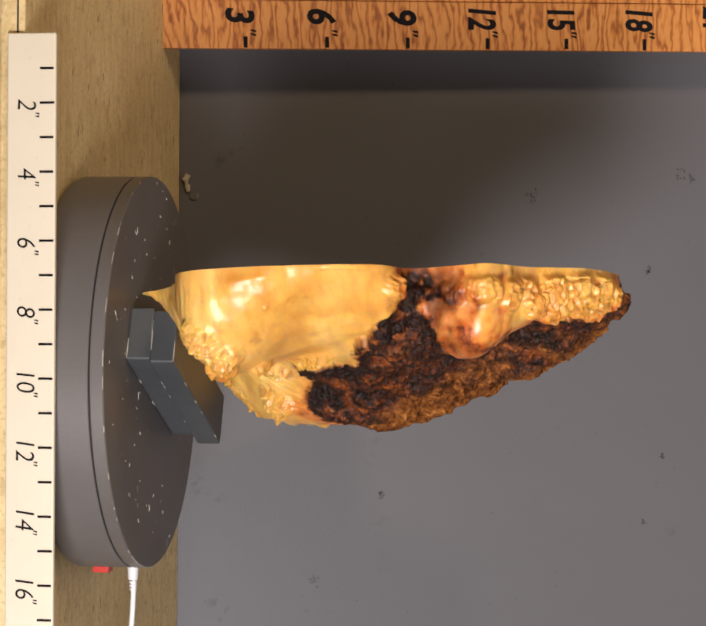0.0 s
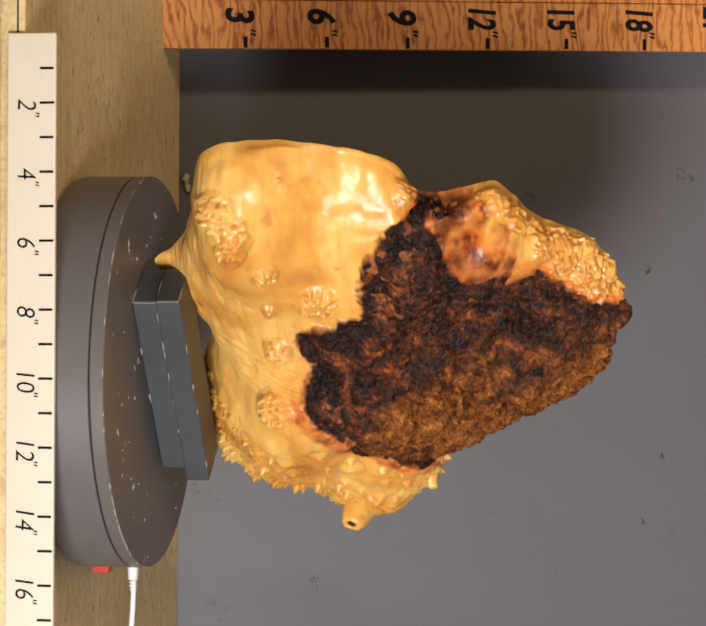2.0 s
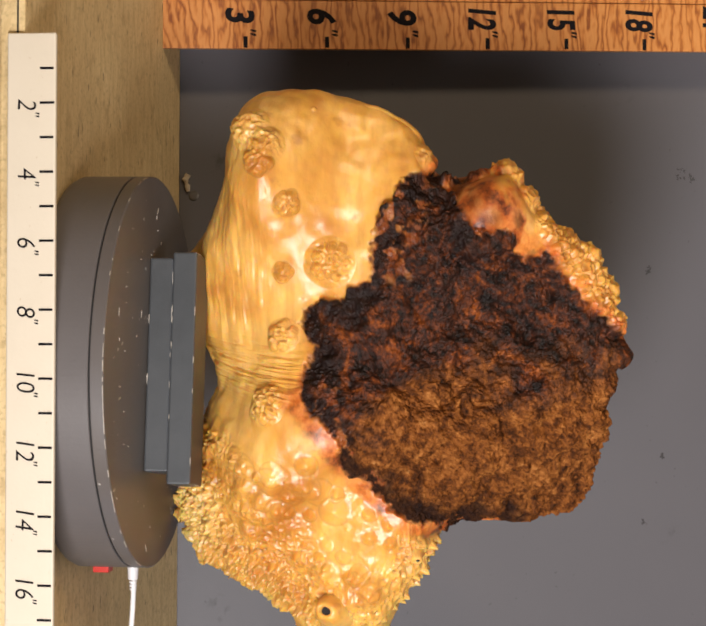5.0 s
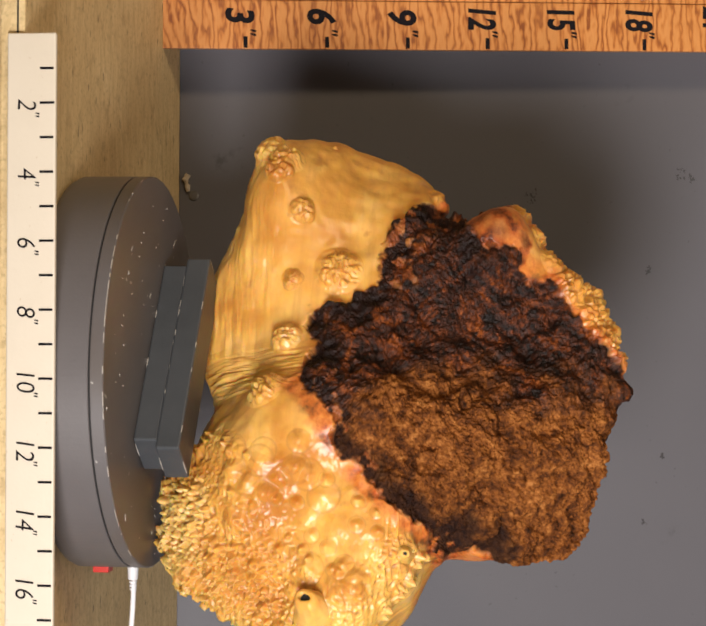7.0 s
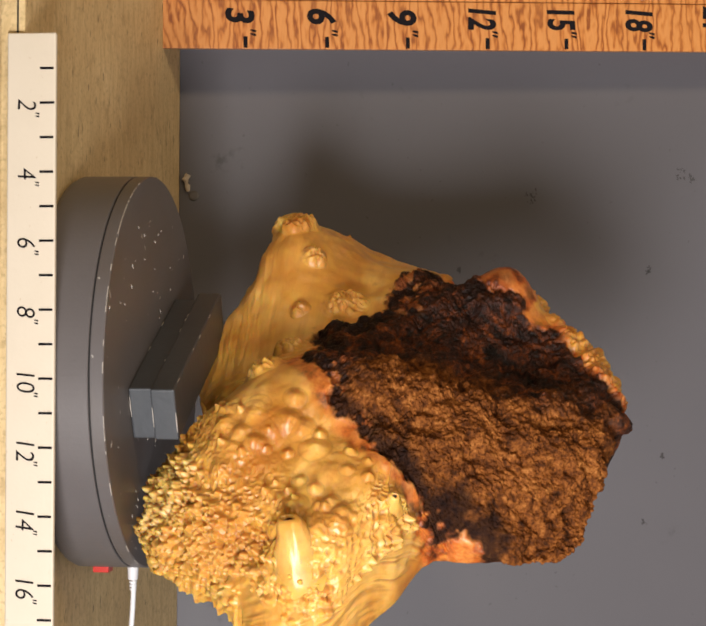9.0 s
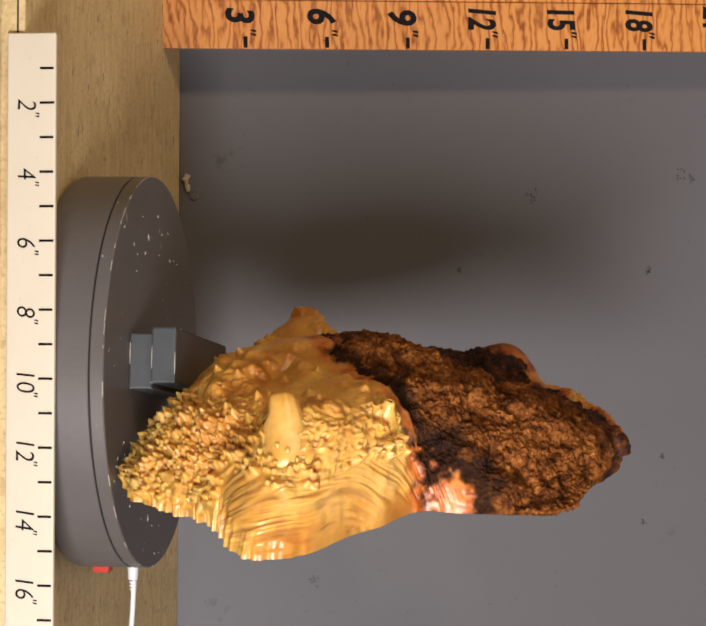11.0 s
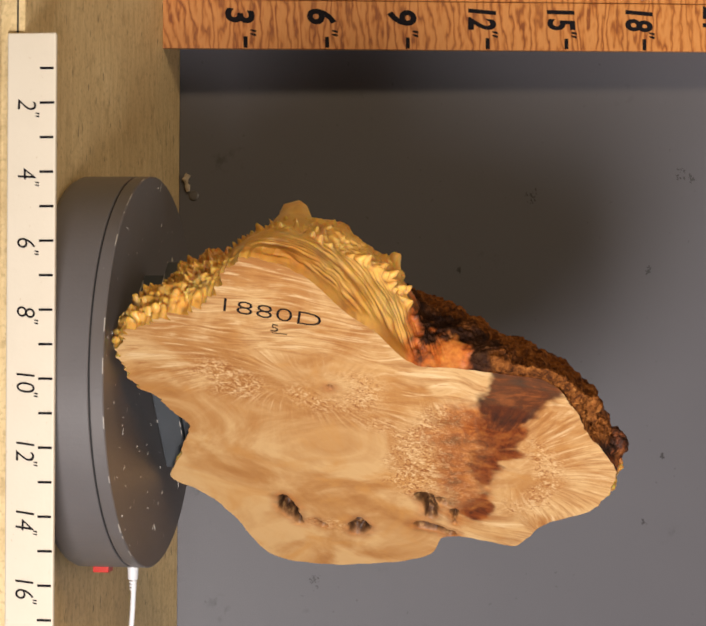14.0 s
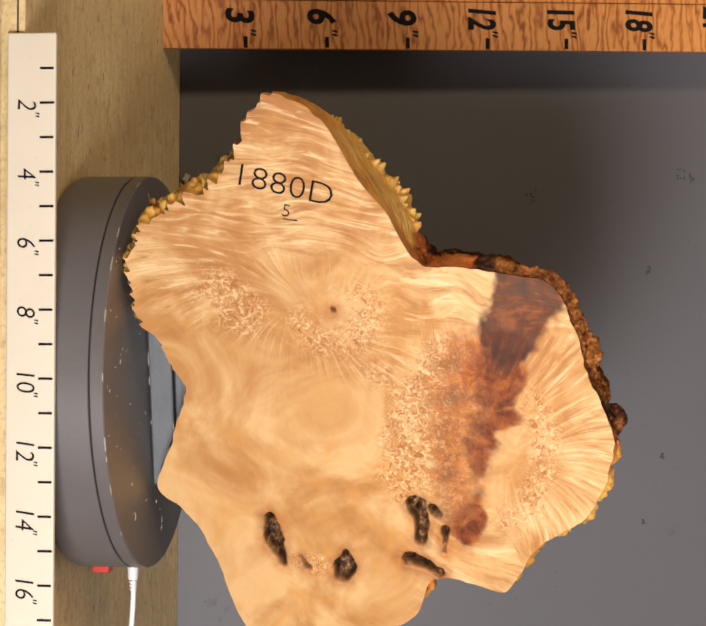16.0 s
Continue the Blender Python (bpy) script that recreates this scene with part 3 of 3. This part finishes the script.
def make_burl():
    field = Field(3)
    rnd = np.random.RandomState(11)
    nt, nr = 1700, 350
    theta = np.linspace(0, 2 * math.pi, nt, endpoint=False)
    s = np.linspace(0, 1, nr) ** 0.8
    s = 1 - (1 - s) ** 1.25
    rim = reach(theta) - 0.006 * np.exp(-((np.degrees(theta) - 204) / 24) ** 2)
    edge = np.stack((np.cos(theta), np.sin(theta), 0 * theta), 1)
    toothed = smooth01(np.cos(theta - radians(-42)), 0.72, 0.92)
    rim = rim + 0.0016 * field.rough(edge * 0.2, 70, 2)
    teeth = toothed * (0.0046 * field.rough(edge * 0.2, 190, 2) + 0.0030 * field(edge * 0.2, 520))
    reached = s[:, None] * rim[None] + smooth01(s, 0.955, 1.0)[:, None] * teeth[None]
    # the bark swells out past the sawn edge, and ends in a small spur
    deg = np.degrees(theta) % 360
    bulge = 0.013 * smooth01(deg, 22, 40) * (1 - smooth01(deg, 72, 92)) + 0.005 * smooth01(deg, 98, 110) * (1 - smooth01(deg, 140, 152))
    spur = 0.010 * np.exp(-((deg - 92.5) / 2.6) ** 2)
    out = (smooth01(s, 0.55, 0.93) * (1 - smooth01(s, 0.965, 1.0)))[:, None] * bulge[None]
    out = out + (smooth01(s, 0.90, 0.965) * (1 - smooth01(s, 0.985, 1.0)))[:, None] * spur[None]
    u = MID[0] + reached * np.cos(theta)[None]
    v = MID[1] + reached * np.sin(theta)[None]
    prof = np.sqrt(np.clip(1 - np.clip(s, 0, 1) ** 7, 0, 1))[:, None]
    n = np.maximum(swell(u, v), 0.004) * prof
    n = n + 0.015 * np.exp(-((u - 0.045) ** 2 + (v - 0.186) ** 2) / (2 * 0.026 ** 2))
    n = n + 0.010 * prof * np.exp(-((u - 0.200) ** 2 + (v - 0.139) ** 2) / (2 * 0.017 ** 2))
    n = n * (1 - (1 - smooth01(v, 0.0, 0.045)) * smooth01(-u, -0.01, 0.03) * 0.75)
    n = n * (1 - np.clip(0.9 + 0.3 * field(np.stack((u, v, n), -1), 120), 0, 0.95) * np.exp(-((u + 0.060) ** 2 + (v - 0.006) ** 2) / (2 * 0.015 ** 2)))
    n = n + 0.010 * prof * np.exp(-((u - 0.108) ** 2 / (2 * 0.026 ** 2) + (v - 0.298) ** 2 / (2 * 0.040 ** 2)))
    n = n - 0.006 * np.exp(-((u - 0.0) ** 2 + (v - 0.280) ** 2) / (2 * 0.035 ** 2)) + 0.007 * np.exp(-((u - 0.035) ** 2 + (v - 0.140) ** 2) / (2 * 0.035 ** 2))
    u = u + out * np.cos(theta)[None]
    v = v + out * np.sin(theta)[None]
    p = np.stack((u, v, n), -1)

    # where bark, red transition and spikes lie
    warp = 0.006 * field.rough(p, 45, 3) + 0.0034 * field.rough(p, 170, 2)
    inside = inside_distance(u, v, BARK_EDGE) + warp
    bark = smooth01(inside, -0.002, 0.003)
    char = bark * (1 - smooth01(inside + 0.008 * field.rough(p, 60, 2), 0.010, 0.026)) * smooth01(0.29 - v + 0.5 * smooth01(u, 0.08, 0.11), 0.0, 0.05)
    blush = smooth01(inside + 0.004 * field(p, 70), -0.012, 0.0) * smooth01(u + 0.5 * (v - 0.2) + 0.01 * field(p, 30), -0.12, -0.02)
    blush = np.maximum(blush, smooth01(near_line(u, v, ((0.02, 0.12, 0.012), (0.095, 0.175, 0.012), (0.125, 0.215, 0.012), (0.135, 0.25, 0.016))) + 0.5 * warp, 0.006, -0.004) * 0.9)
    knot = np.exp(-((u + 0.130) ** 2 + (v - 0.268) ** 2 + (n - 0.047) ** 2) / (2 * 0.017 ** 2))
    halo = smooth01(near_line(u, v, ((-0.14, 0.235, 0.012), (-0.105, 0.25, 0.018), (-0.09, 0.29, 0.012))) + warp, 0.012, -0.006)
    around = np.sqrt((u + 0.130) ** 2 + (v - 0.268) ** 2 + (n - 0.047) ** 2)
    blush = np.maximum(blush, 0.8 * np.exp(-((around - 0.023) / 0.008) ** 2) * smooth01(0.285 - v + 0.5 * (u + 0.13), 0.0, 0.03))
    blush = np.maximum(blush, 0.8 * smooth01(near_line(u, v, ((-0.160, 0.222, 0.006), (-0.146, 0.230, 0.008), (-0.150, 0.248, 0.005))) + 0.5 * warp, 0.006, -0.004))
    blush = np.maximum(blush, 0.75 * halo * (1 - 0.7 * knot))
    tongue = inside_distance(u, v, np.array(((-152, 222), (-153, 240), (-151, 258), (-143, 266), (-134, 276), (-125, 288), (-98, 294), (-92, 270), (-108, 240), (-138, 222))) / 1000) + 1.6 * warp
    wash = (1 - smooth01(around, 0.024, 0.038)) * smooth01(0.270 - v, -0.004, 0.016) * np.clip(0.75 + 0.8 * field.rough(p, 80, 2), 0, 1)
    wash = np.maximum(wash, smooth01(tongue, -0.004, 0.008) * (0.95 - 0.3 * knot) * np.clip(0.85 + 0.9 * field.rough(p, 70, 2), 0.15, 1))
    blush = np.maximum(blush, smooth01(tongue, -0.012, 0.0))
    ember = smooth01(near_line(u, v, ((-0.140, 0.208, 0.010), (-0.112, 0.196, 0.014), (-0.085, 0.190, 0.008))) + 1.5 * warp, 0.014, -0.006)
    ember = np.maximum(ember, smooth01(near_line(u, v, ((0.012, 0.130, 0.004), (0.045, 0.150, 0.004), (0.085, 0.175, 0.004))) + 1.5 * warp, 0.006, -0.004))
    ember = 0.45 * ember * smooth01(field.rough(p, 130, 3), -0.15, 0.35)
    line = u - (-0.02 + 0.25 * np.maximum(v - 0.22, 0)) - 0.9 * np.maximum(0.235 - v, 0)
    tan = bark * smooth01(line + 0.03 * field.rough(p, 30, 3), -0.012, 0.03)
    spiky = (1 - bark) * smooth01(u + 0.012 * field(p, 35), 0.05, 0.085) 
    turned = (np.degrees(theta) + 180) % 360 - 180
    flank = smooth01(s, 0.76, 0.84)[:, None] * (smooth01(turned, -31, -24) * (1 - smooth01(turned, 22, 30)))[None]
    flank = flank * smooth01(0.055 - n + 0.004 * field(p, 40), 0.0, 0.012)
    spiky = spiky * (1 - flank) * (1 - np.clip(1.5 * blush, 0, 1))

    d = np.zeros(u.shape)
    hollow_dark = np.zeros(u.shape)
    # cones of the burry lobe, thicker towards its lower rim
    seeds = []
    flat, weight = p.reshape(-1, 3), (spiky * np.gradient(s)[:, None] * s[:, None]).ravel()
    low = (0.03 + 0.97 * smooth01(rough_rho(flat[:, :2]) + 0.5 * (0.12 - flat[:, 1]), 0.78, 0.93)) * (0.55 + 0.45 * smooth01(0.19 - flat[:, 1], -0.03, 0.06))
    dense = smooth01(flat[:, 0] + 0.8 * (0.12 - flat[:, 1]), 0.135, 0.20)
    weight = weight * low * (0.10 + 0.90 * np.maximum(dense, smooth01(rough_rho(flat[:, :2]), 0.86, 0.93)))
    for k in rnd.choice(len(flat), 1450, p=weight / weight.sum()):
        big = rnd.rand() ** 2
        seeds.append((*flat[k], 0.0023 + 0.0028 * big, 0.0020 + 0.0052 * big))
    clumps = [(*flat[k], rnd.uniform(0.006, 0.012), rnd.uniform(0.001, 0.0032)) for k in rnd.choice(len(flat), 150, p=weight / weight.sum())]
    clump_d = np.zeros(u.shape)
    add_bumps(clump_d, 0 * hollow_dark, p, clumps, False)
    add_bumps(d, hollow_dark, p, seeds, True)
    warts = []
    weight = (spiky * np.gradient(s)[:, None] * s[:, None]).ravel()
    for k in rnd.choice(len(flat), 75, p=weight / weight.sum()):
        warts.append((*flat[k], rnd.uniform(0.005, 0.014), rnd.uniform(0.0020, 0.0062)))
    warts.append((-0.202, 0.129, 0.029, 0.0035, 0.0080))
    wart_d = np.zeros(u.shape)
    add_bumps(wart_d, hollow_dark, p, warts, True)
    # clusters of buttons on the smooth lobe
    buttons, bases = [], []
    for cu, cv, cn, cr in NUBS:
        cu, cv, cn, cr = cu / 1000, cv / 1000, cn / 1000, cr / 1000
        near = np.argmin((u - cu) ** 2 + (v - cv) ** 2 + (n - cn) ** 2)
        q = p.reshape(-1, 3)[near]
        bases.append((*q, cr * 1.5, cr * 0.44))
        local = np.where(np.linalg.norm(flat - q, axis=1) < cr)[0]
        for k in rnd.choice(local, int(10 + cr * 1500)):
            buttons.append((*flat[k], rnd.uniform(0.0024, 0.0058), rnd.uniform(0.0014, 0.0042)))
    base_d, button_d = np.zeros(u.shape), np.zeros(u.shape)
    add_bumps(base_d, 0 * hollow_dark, p, bases, False)
    add_bumps(button_d, hollow_dark, p, buttons, False)
    d = (d + wart_d + clump_d) * (1 - 0.95 * np.clip(2.5 * blush, 0, 1) * smooth01(u, 0.085, 0.11)) + base_d + button_d
    # smooth swells, folds towards the bars, the neck's crease, waves on the flank under the knob
    clear = (1 - bark)
    d += spiky * (0.0026 * field.rough(p, 42, 2) + 0.0005 * field.rough(p, 200, 2))
    d += clear * (0.0026 * field.rough(p, 24, 2) + 0.0007 * field(p, 120))
    fold = smooth01(0.11 - v, 0.0, 0.05) * smooth01(-u, -0.01, 0.05)
    d += fold * clear * 0.0011 * field.rough(np.stack((v * 4, u * 0.5, n), -1), 50, 3)
    crease = np.exp(-((u - 0.002) / 0.016) ** 2) * smooth01(0.13 - v, 0.0, 0.03)
    d += crease * clear * (-0.004 + 0.0024 * field.rough(np.stack((u * 7, v * 0.7, n * 0), -1), 60, 3))
    # nested arcs of curly grain on the flank, and a fringe of upright ripples above it; shade painted in their grooves
    arc = n + 0.055 * ((turned + 6) / 22)[None] ** 2 + 0.004 * field(p, 26)
    strands = 1 - np.abs(field(np.stack((arc, 0.10 * u, 0.10 * v), -1), 330)) * 1.5 - 0.5 * np.abs(field(np.stack((arc, 0.15 * u, 0.15 * v + 0.3), -1), 620))
    d += flank * 0.0012 * strands
    hollow_dark = np.maximum(hollow_dark, 0.6 * flank * smooth01(-strands, -0.35, 0.35))
    fringe = (1 - bark) * smooth01(u, 0.09, 0.13) * smooth01(v, 0.13, 0.16) * (1 - smooth01(v, 0.235, 0.25)) * (1 - flank) * smooth01(s, 0.55, 0.75)[:, None]
    comb = 1 - 2 * np.abs(field(np.stack((v + 0.003 * field(p, 60), 0.15 * u, 0.15 * n), -1), 240))
    d += fringe * 0.0016 * comb
    hollow_dark = np.maximum(hollow_dark, 0.6 * fringe * smooth01(-comb, 0.0, 0.7))
    # wormy relief between the knobs, with shade painted in its furrows
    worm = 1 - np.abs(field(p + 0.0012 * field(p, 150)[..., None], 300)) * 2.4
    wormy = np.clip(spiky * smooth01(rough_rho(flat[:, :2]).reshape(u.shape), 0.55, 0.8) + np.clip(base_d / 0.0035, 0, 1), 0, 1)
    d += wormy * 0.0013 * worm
    hollow_dark = np.maximum(hollow_dark, 0.8 * wormy * smooth01(-worm, 0.1, 0.9))
    d += 0.008 * knot
    # bark: lumps, fibres and crumbs
    ridge = 1 - np.abs(field.rough(p, 60, 3))
    lumps = np.abs(field.rough(p, 26, 2))
    d += bark * (0.0062 * (lumps - 0.3) + 0.0038 * field.rough(p, 60, 3) + 0.0012 * (ridge - 0.6) + 0.0014 * field.rough(p, 210, 3, 0.7))
    d += bark * tan * 0.0013 * field.rough(p, 280, 2, 0.8)
    d *= smooth01(1 - s, 0.0, 0.005)[:, None]
    d *= 1 - 0.9 * np.exp(-((u - 0.150) ** 2 + (v - 0.268) ** 2) / (2 * 0.014 ** 2))
    normal = grid_normals(p)
    p = p + normal * d[..., None]
    p[-1, :, 2] = 0
    p[..., 2] = np.maximum(p[..., 2], 0)

    burl = tagged(new("wood_burl"), "pale gold wood burl with dark bark, sawn flat, on steel bars", "wood burl")
    attrs = {"bark": np.maximum(bark * (1 - ember), 0.8 * wash), "blush": np.clip(np.maximum(blush, bark), 0, 1), "tan": tan, "char": char, "hollow_dark": np.clip(hollow_dark, 0, 1)}
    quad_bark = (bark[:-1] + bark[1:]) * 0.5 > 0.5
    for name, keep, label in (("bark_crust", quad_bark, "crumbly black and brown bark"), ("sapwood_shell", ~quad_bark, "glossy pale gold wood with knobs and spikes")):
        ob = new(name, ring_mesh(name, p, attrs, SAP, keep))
        ob.parent = burl
        ob.matrix_basis = FACE
        tagged(ob, label)

    # the sawn face
    nf = 150
    sf = np.linspace(0, 1, nf)
    fu = MID[0] + sf[:, None] * (rim + teeth)[None] * np.cos(theta)[None]
    fv = MID[1] + sf[:, None] * (rim + teeth)[None] * np.sin(theta)[None]
    q = np.stack((fu, fv, 0 * fu), -1)
    wobble = 0.004 * field.rough(q, 70, 3)
    hole = np.full(fu.shape, 9.0)
    for chain in (((-0.092, 0.097, 0.003), (-0.114, 0.098, 0.0085), (-0.135, 0.104, 0.003)), ((-0.122, 0.156, 0.002), (-0.137, 0.155, 0.0085), (-0.145, 0.152, 0.006)),
                  ((-0.072, 0.216, 0.006), (-0.090, 0.219, 0.005), (-0.107, 0.216, 0.004)), ((-0.076, 0.229, 0.003), (-0.080, 0.231, 0.003)), ((-0.124, 0.208, 0.006), (-0.130, 0.222, 0.005), (-0.136, 0.229, 0.004)), ((-0.095, 0.238, 0.0015), (-0.116, 0.236, 0.001)),
                  ((-0.128, 0.119, 0.001), (-0.138, 0.124, 0.002)), ((0.098, 0.162, 0.0), (0.0985, 0.1622, 0.0006))):
        hole = np.minimum(hole, near_line(fu, fv, chain))
    hole = hole - 0.0012 + 0.5 * wobble
    void = smooth01(-hole, -0.001, 0.002)
    q[..., 2] = 0.012 * smooth01(-hole, -0.0005, 0.004) * (1 + 0.5 * field(q, 240)) + 0.0001
    q[-1, :, 2] = 0
    stain = near_line(fu, fv, ((0.150, 0.316, 0.018), (0.120, 0.310, 0.027), (0.090, 0.298, 0.023), (0.062, 0.291, 0.015)))
    rust = near_line(fu, fv, ((0.070, 0.293, 0.016), (0.045, 0.287, 0.018), (0.030, 0.282, 0.014)))
    rust = np.minimum(rust, near_line(fu, fv, ((0.010, 0.290, 0.008), (0.002, 0.274, 0.013), (-0.018, 0.265, 0.011), (-0.040, 0.266, 0.004))))
    rust = np.minimum(rust, near_line(fu, fv, ((-0.062, 0.264, 0.002), (-0.080, 0.260, 0.010), (-0.096, 0.254, 0.011))))
    amber = near_line(fu, fv, ((0.062, 0.268, 0.020), (0.028, 0.258, 0.026), (-0.003, 0.256, 0.022), (-0.032, 0.247, 0.016), (-0.065, 0.248, 0.016), (-0.094, 0.253, 0.010)))
    rays = np.hypot(fu - 0.098, fv - 0.162)
    drift = field(q, 10)
    across = fu + 0.30 * (fv - 0.16) + 0.026 * drift + 0.006 * field(q, 38) - 0.9 * (fv - 0.16) * np.abs(fv - 0.16)
    streak = np.stack((across * 185, fv * 26 + fu * 6, 0 * fu), -1)
    flow = streak
    # fibres fan out from the pith, and from the heart of the second lobe
    def fan_from(cu, cv, swirl):
        du, dv = fu - cu + 0.010 * field(q, 22), fv - cv + 0.010 * field(q + 0.5, 22)
        far = np.hypot(du, dv) + 1e-4
        turn = swirl * far
        return np.stack(((du * np.cos(turn) - dv * np.sin(turn)) / far * 17, (du * np.sin(turn) + dv * np.cos(turn)) / far * 17, far * 26), -1)
    second = smooth01(fv + 0.35 * np.minimum(fu, 0.06) + 0.008 * drift, 0.252, 0.262)[..., None]
    fan = fan_from(0.098, 0.150, 3.0) * (1 - second) + (fan_from(-0.020, 0.286, -2.0) + 40) * second
    upper = np.maximum(smooth01(fu + 0.25 * (fv - 0.14) + 0.012 * drift, 0.128, 0.155), smooth01(fv - 0.19, 0.0, 0.03) * smooth01(fu, 0.075, 0.10))
    plain = smooth01(0.075 - 0.35 * (fv - 0.1) - fu + 0.012 * drift, 0.0, 0.03) * smooth01(0.240 - fv, 0.0, 0.04)
    heart = np.hypot(fu + 0.020, fv - 0.286)
    plain = np.maximum(plain, np.maximum(np.exp(-(np.hypot(fu - 0.096, fv - 0.152) / 0.050) ** 4), 0.9 * np.exp(-(heart / 0.048) ** 4)))
    burr = np.exp(-((rays - 0.028) / 0.013) ** 2) * smooth01(-fu + 0.5 * fv, -0.045, -0.012)
    for chain, weight in ((((0.115, 0.073, 0.012), (0.094, 0.095, 0.016)), 0.8), (((0.063, 0.246, 0.012), (0.021, 0.226, 0.020), (-0.018, 0.216, 0.020), (-0.051, 0.210, 0.018)), 1.0),
                          (((0.020, 0.255, 0.018), (-0.03, 0.245, 0.016), (-0.07, 0.246, 0.012)), 0.7), (((0.029, 0.313, 0.006), (-0.002, 0.323, 0.008), (-0.028, 0.322, 0.009), (-0.058, 0.310, 0.010), (-0.082, 0.289, 0.010)), 0.9),
                          (((0.045, 0.196, 0.006), (0.030, 0.205, 0.008)), 0.9), (((-0.130, 0.118, 0.006), (-0.136, 0.130, 0.008)), 0.9)):
        burr = np.maximum(burr, weight * smooth01(near_line(fu, fv, chain) + 2 * wobble, 0.012, -0.008))
    singe = smooth01(0.010 - hole, 0.0, 0.010) * (hole > -1)
    dark = smooth01(-(stain + 1.2 * wobble), -0.004, 0.003) * 0.95
    red = smooth01(-(rust + 1.0 * wobble), -0.004, 0.003)
    attrs = {"stain": np.maximum(dark, 0.45 * red), "amber": np.maximum(np.maximum(0.88 * smooth01(-(amber + 2.5 * wobble), -0.014, 0.012), red), 0.5 * singe), "hollow_dark": np.clip(void, 0, 1), "flow": flow, "fan": fan, "upper": upper, "burr": burr, "plain": plain}
    face = new("sawn_face", ring_mesh("sawn_face", q, attrs, CUT))
    face.parent, face.matrix_basis = burl, FACE
    tagged(face, "flat sawn cream face with brown stain and dark holes")

    # the stub with a hollow end, and the lower splinter
    for at, way, size, label in (((0.1962, 0.1386, 0.0770), (-0.25, -0.19, 0.95), 0.92, "smooth pale branch stub with a hollow end"), ((0.150, 0.206, 0.078), (0.25, 0.25, 1), 0.38, "small stub with a dark hole")):
        stub = lathe([(0, -0.036), (0.0290, -0.036), (0.0270, -0.024), (0.0215, -0.012), (0.0168, 0.000), (0.0136, 0.010), (0.0114, 0.017), (0.0092, 0.0218), (0.0068, 0.0240), (0.0050, 0.0238), (0.0040, 0.021), (0, 0.019)], 48)
        for vert in stub.verts:
            shift = Vector((noise.noise(vert.co * 60), noise.noise(vert.co * 60 + Vector((9, 0, 0))), 0)) * 0.0030
            shift += Vector((noise.noise(vert.co * 210), noise.noise(vert.co * 210 + Vector((9, 0, 0))), noise.noise(vert.co * 130))) * 0.0011
            vert.co = (vert.co + shift) * size + GRAIN
        ob = part("branch_stub", stub, SAP, burl, label, smooth=True)
        ob.matrix_basis = FACE @ Matrix.Translation(at) @ Vector(way).to_track_quat("Z", "Y").to_matrix().to_4x4() @ Matrix.Translation(-GRAIN)
        hollow = lathe([(0, 0.0206), (0.0042, 0.0209), (0.0041, 0.0216), (0, 0.0214)], 24)
        for vert in hollow.verts:
            vert.co = vert.co * size + GRAIN
        part("hollow", hollow, GAP, ob, "dark hollow")
    writing("inventory_mark", "1880D", 0.0268, FACE @ Matrix.Translation((0.2015, 0.1335, -0.0002)) @ Matrix(((0, 1, 0, 0), (1, 0, 0, 0), (0, 0, -1, 0), (0, 0, 0, 1))) @ pose(0, 0, 0, 0, 0, -13), burl, bold=-0.00045, width=1.06)
    writing("inventory_mark", "5", 0.0150, FACE @ Matrix.Translation((0.1805, 0.134, -0.0002)) @ Matrix(((0, 1, 0, 0), (1, 0, 0, 0), (0, 0, -1, 0), (0, 0, 0, 1))) @ pose(0, 0, 0, 0, 0, -13), burl, bold=-0.0002)
    line = part("underline", box(-0.006, 0.005, -0.0004, 0.0004, -0.0001, 0.0001), INK, burl)
    line.matrix_basis = FACE @ Matrix.Translation((0.1735, 0.137, -0.0002)) @ Matrix(((0, 1, 0, 0), (1, 0, 0, 0), (0, 0, -1, 0), (0, 0, 0, 1))) @ pose(0, 0, 0, 0, 0, -6)
    return burl


def make_scraps():
    chip = part("wood_chip", tube([(0, 0, 0), (0.003, 0.0004, 0.005), (0.0008, 0.0005, 0.011), (0, 0, 0.016)], [0.0026, 0.0033, 0.0028, 0.0018], 8), CHIP)
    chip.matrix_basis = PANEL_POSE @ pose(-0.178, -0.003, 0.0085, 0, 90, 0)
    tagged(chip, "pale splinter stuck to the foot of the panel", "wood chip")
    blob = part("glue_drop", lathe([(0, 0), (0.005, 0), (0.0045, 0.0012), (0.003, 0.002), (0, 0.0023)], 24), GLUE)
    blob.matrix_basis = PANEL_POSE @ pose(-0.158, 0.0001, 0.014, 90, 0, 0)
    tagged(blob, "dried drop of clear glue on the panel", "glue drop")


make_room()
make_bench()
make_panel()
make_front_ruler()
make_upright_ruler()
disc = make_turntable()
bars = make_bars()
burl = make_burl()
make_scraps()


def motions():
    """The disc turns evenly and carries the bars and the burl."""
    for thing in (disc, *bars, burl):
        rest = thing.matrix_basis.copy()
        walk(thing, [(t * 0.5, pose(0, 0, 0, 0, 0, SPIN * t * 0.5) @ rest) for t in range(33)])


motions()
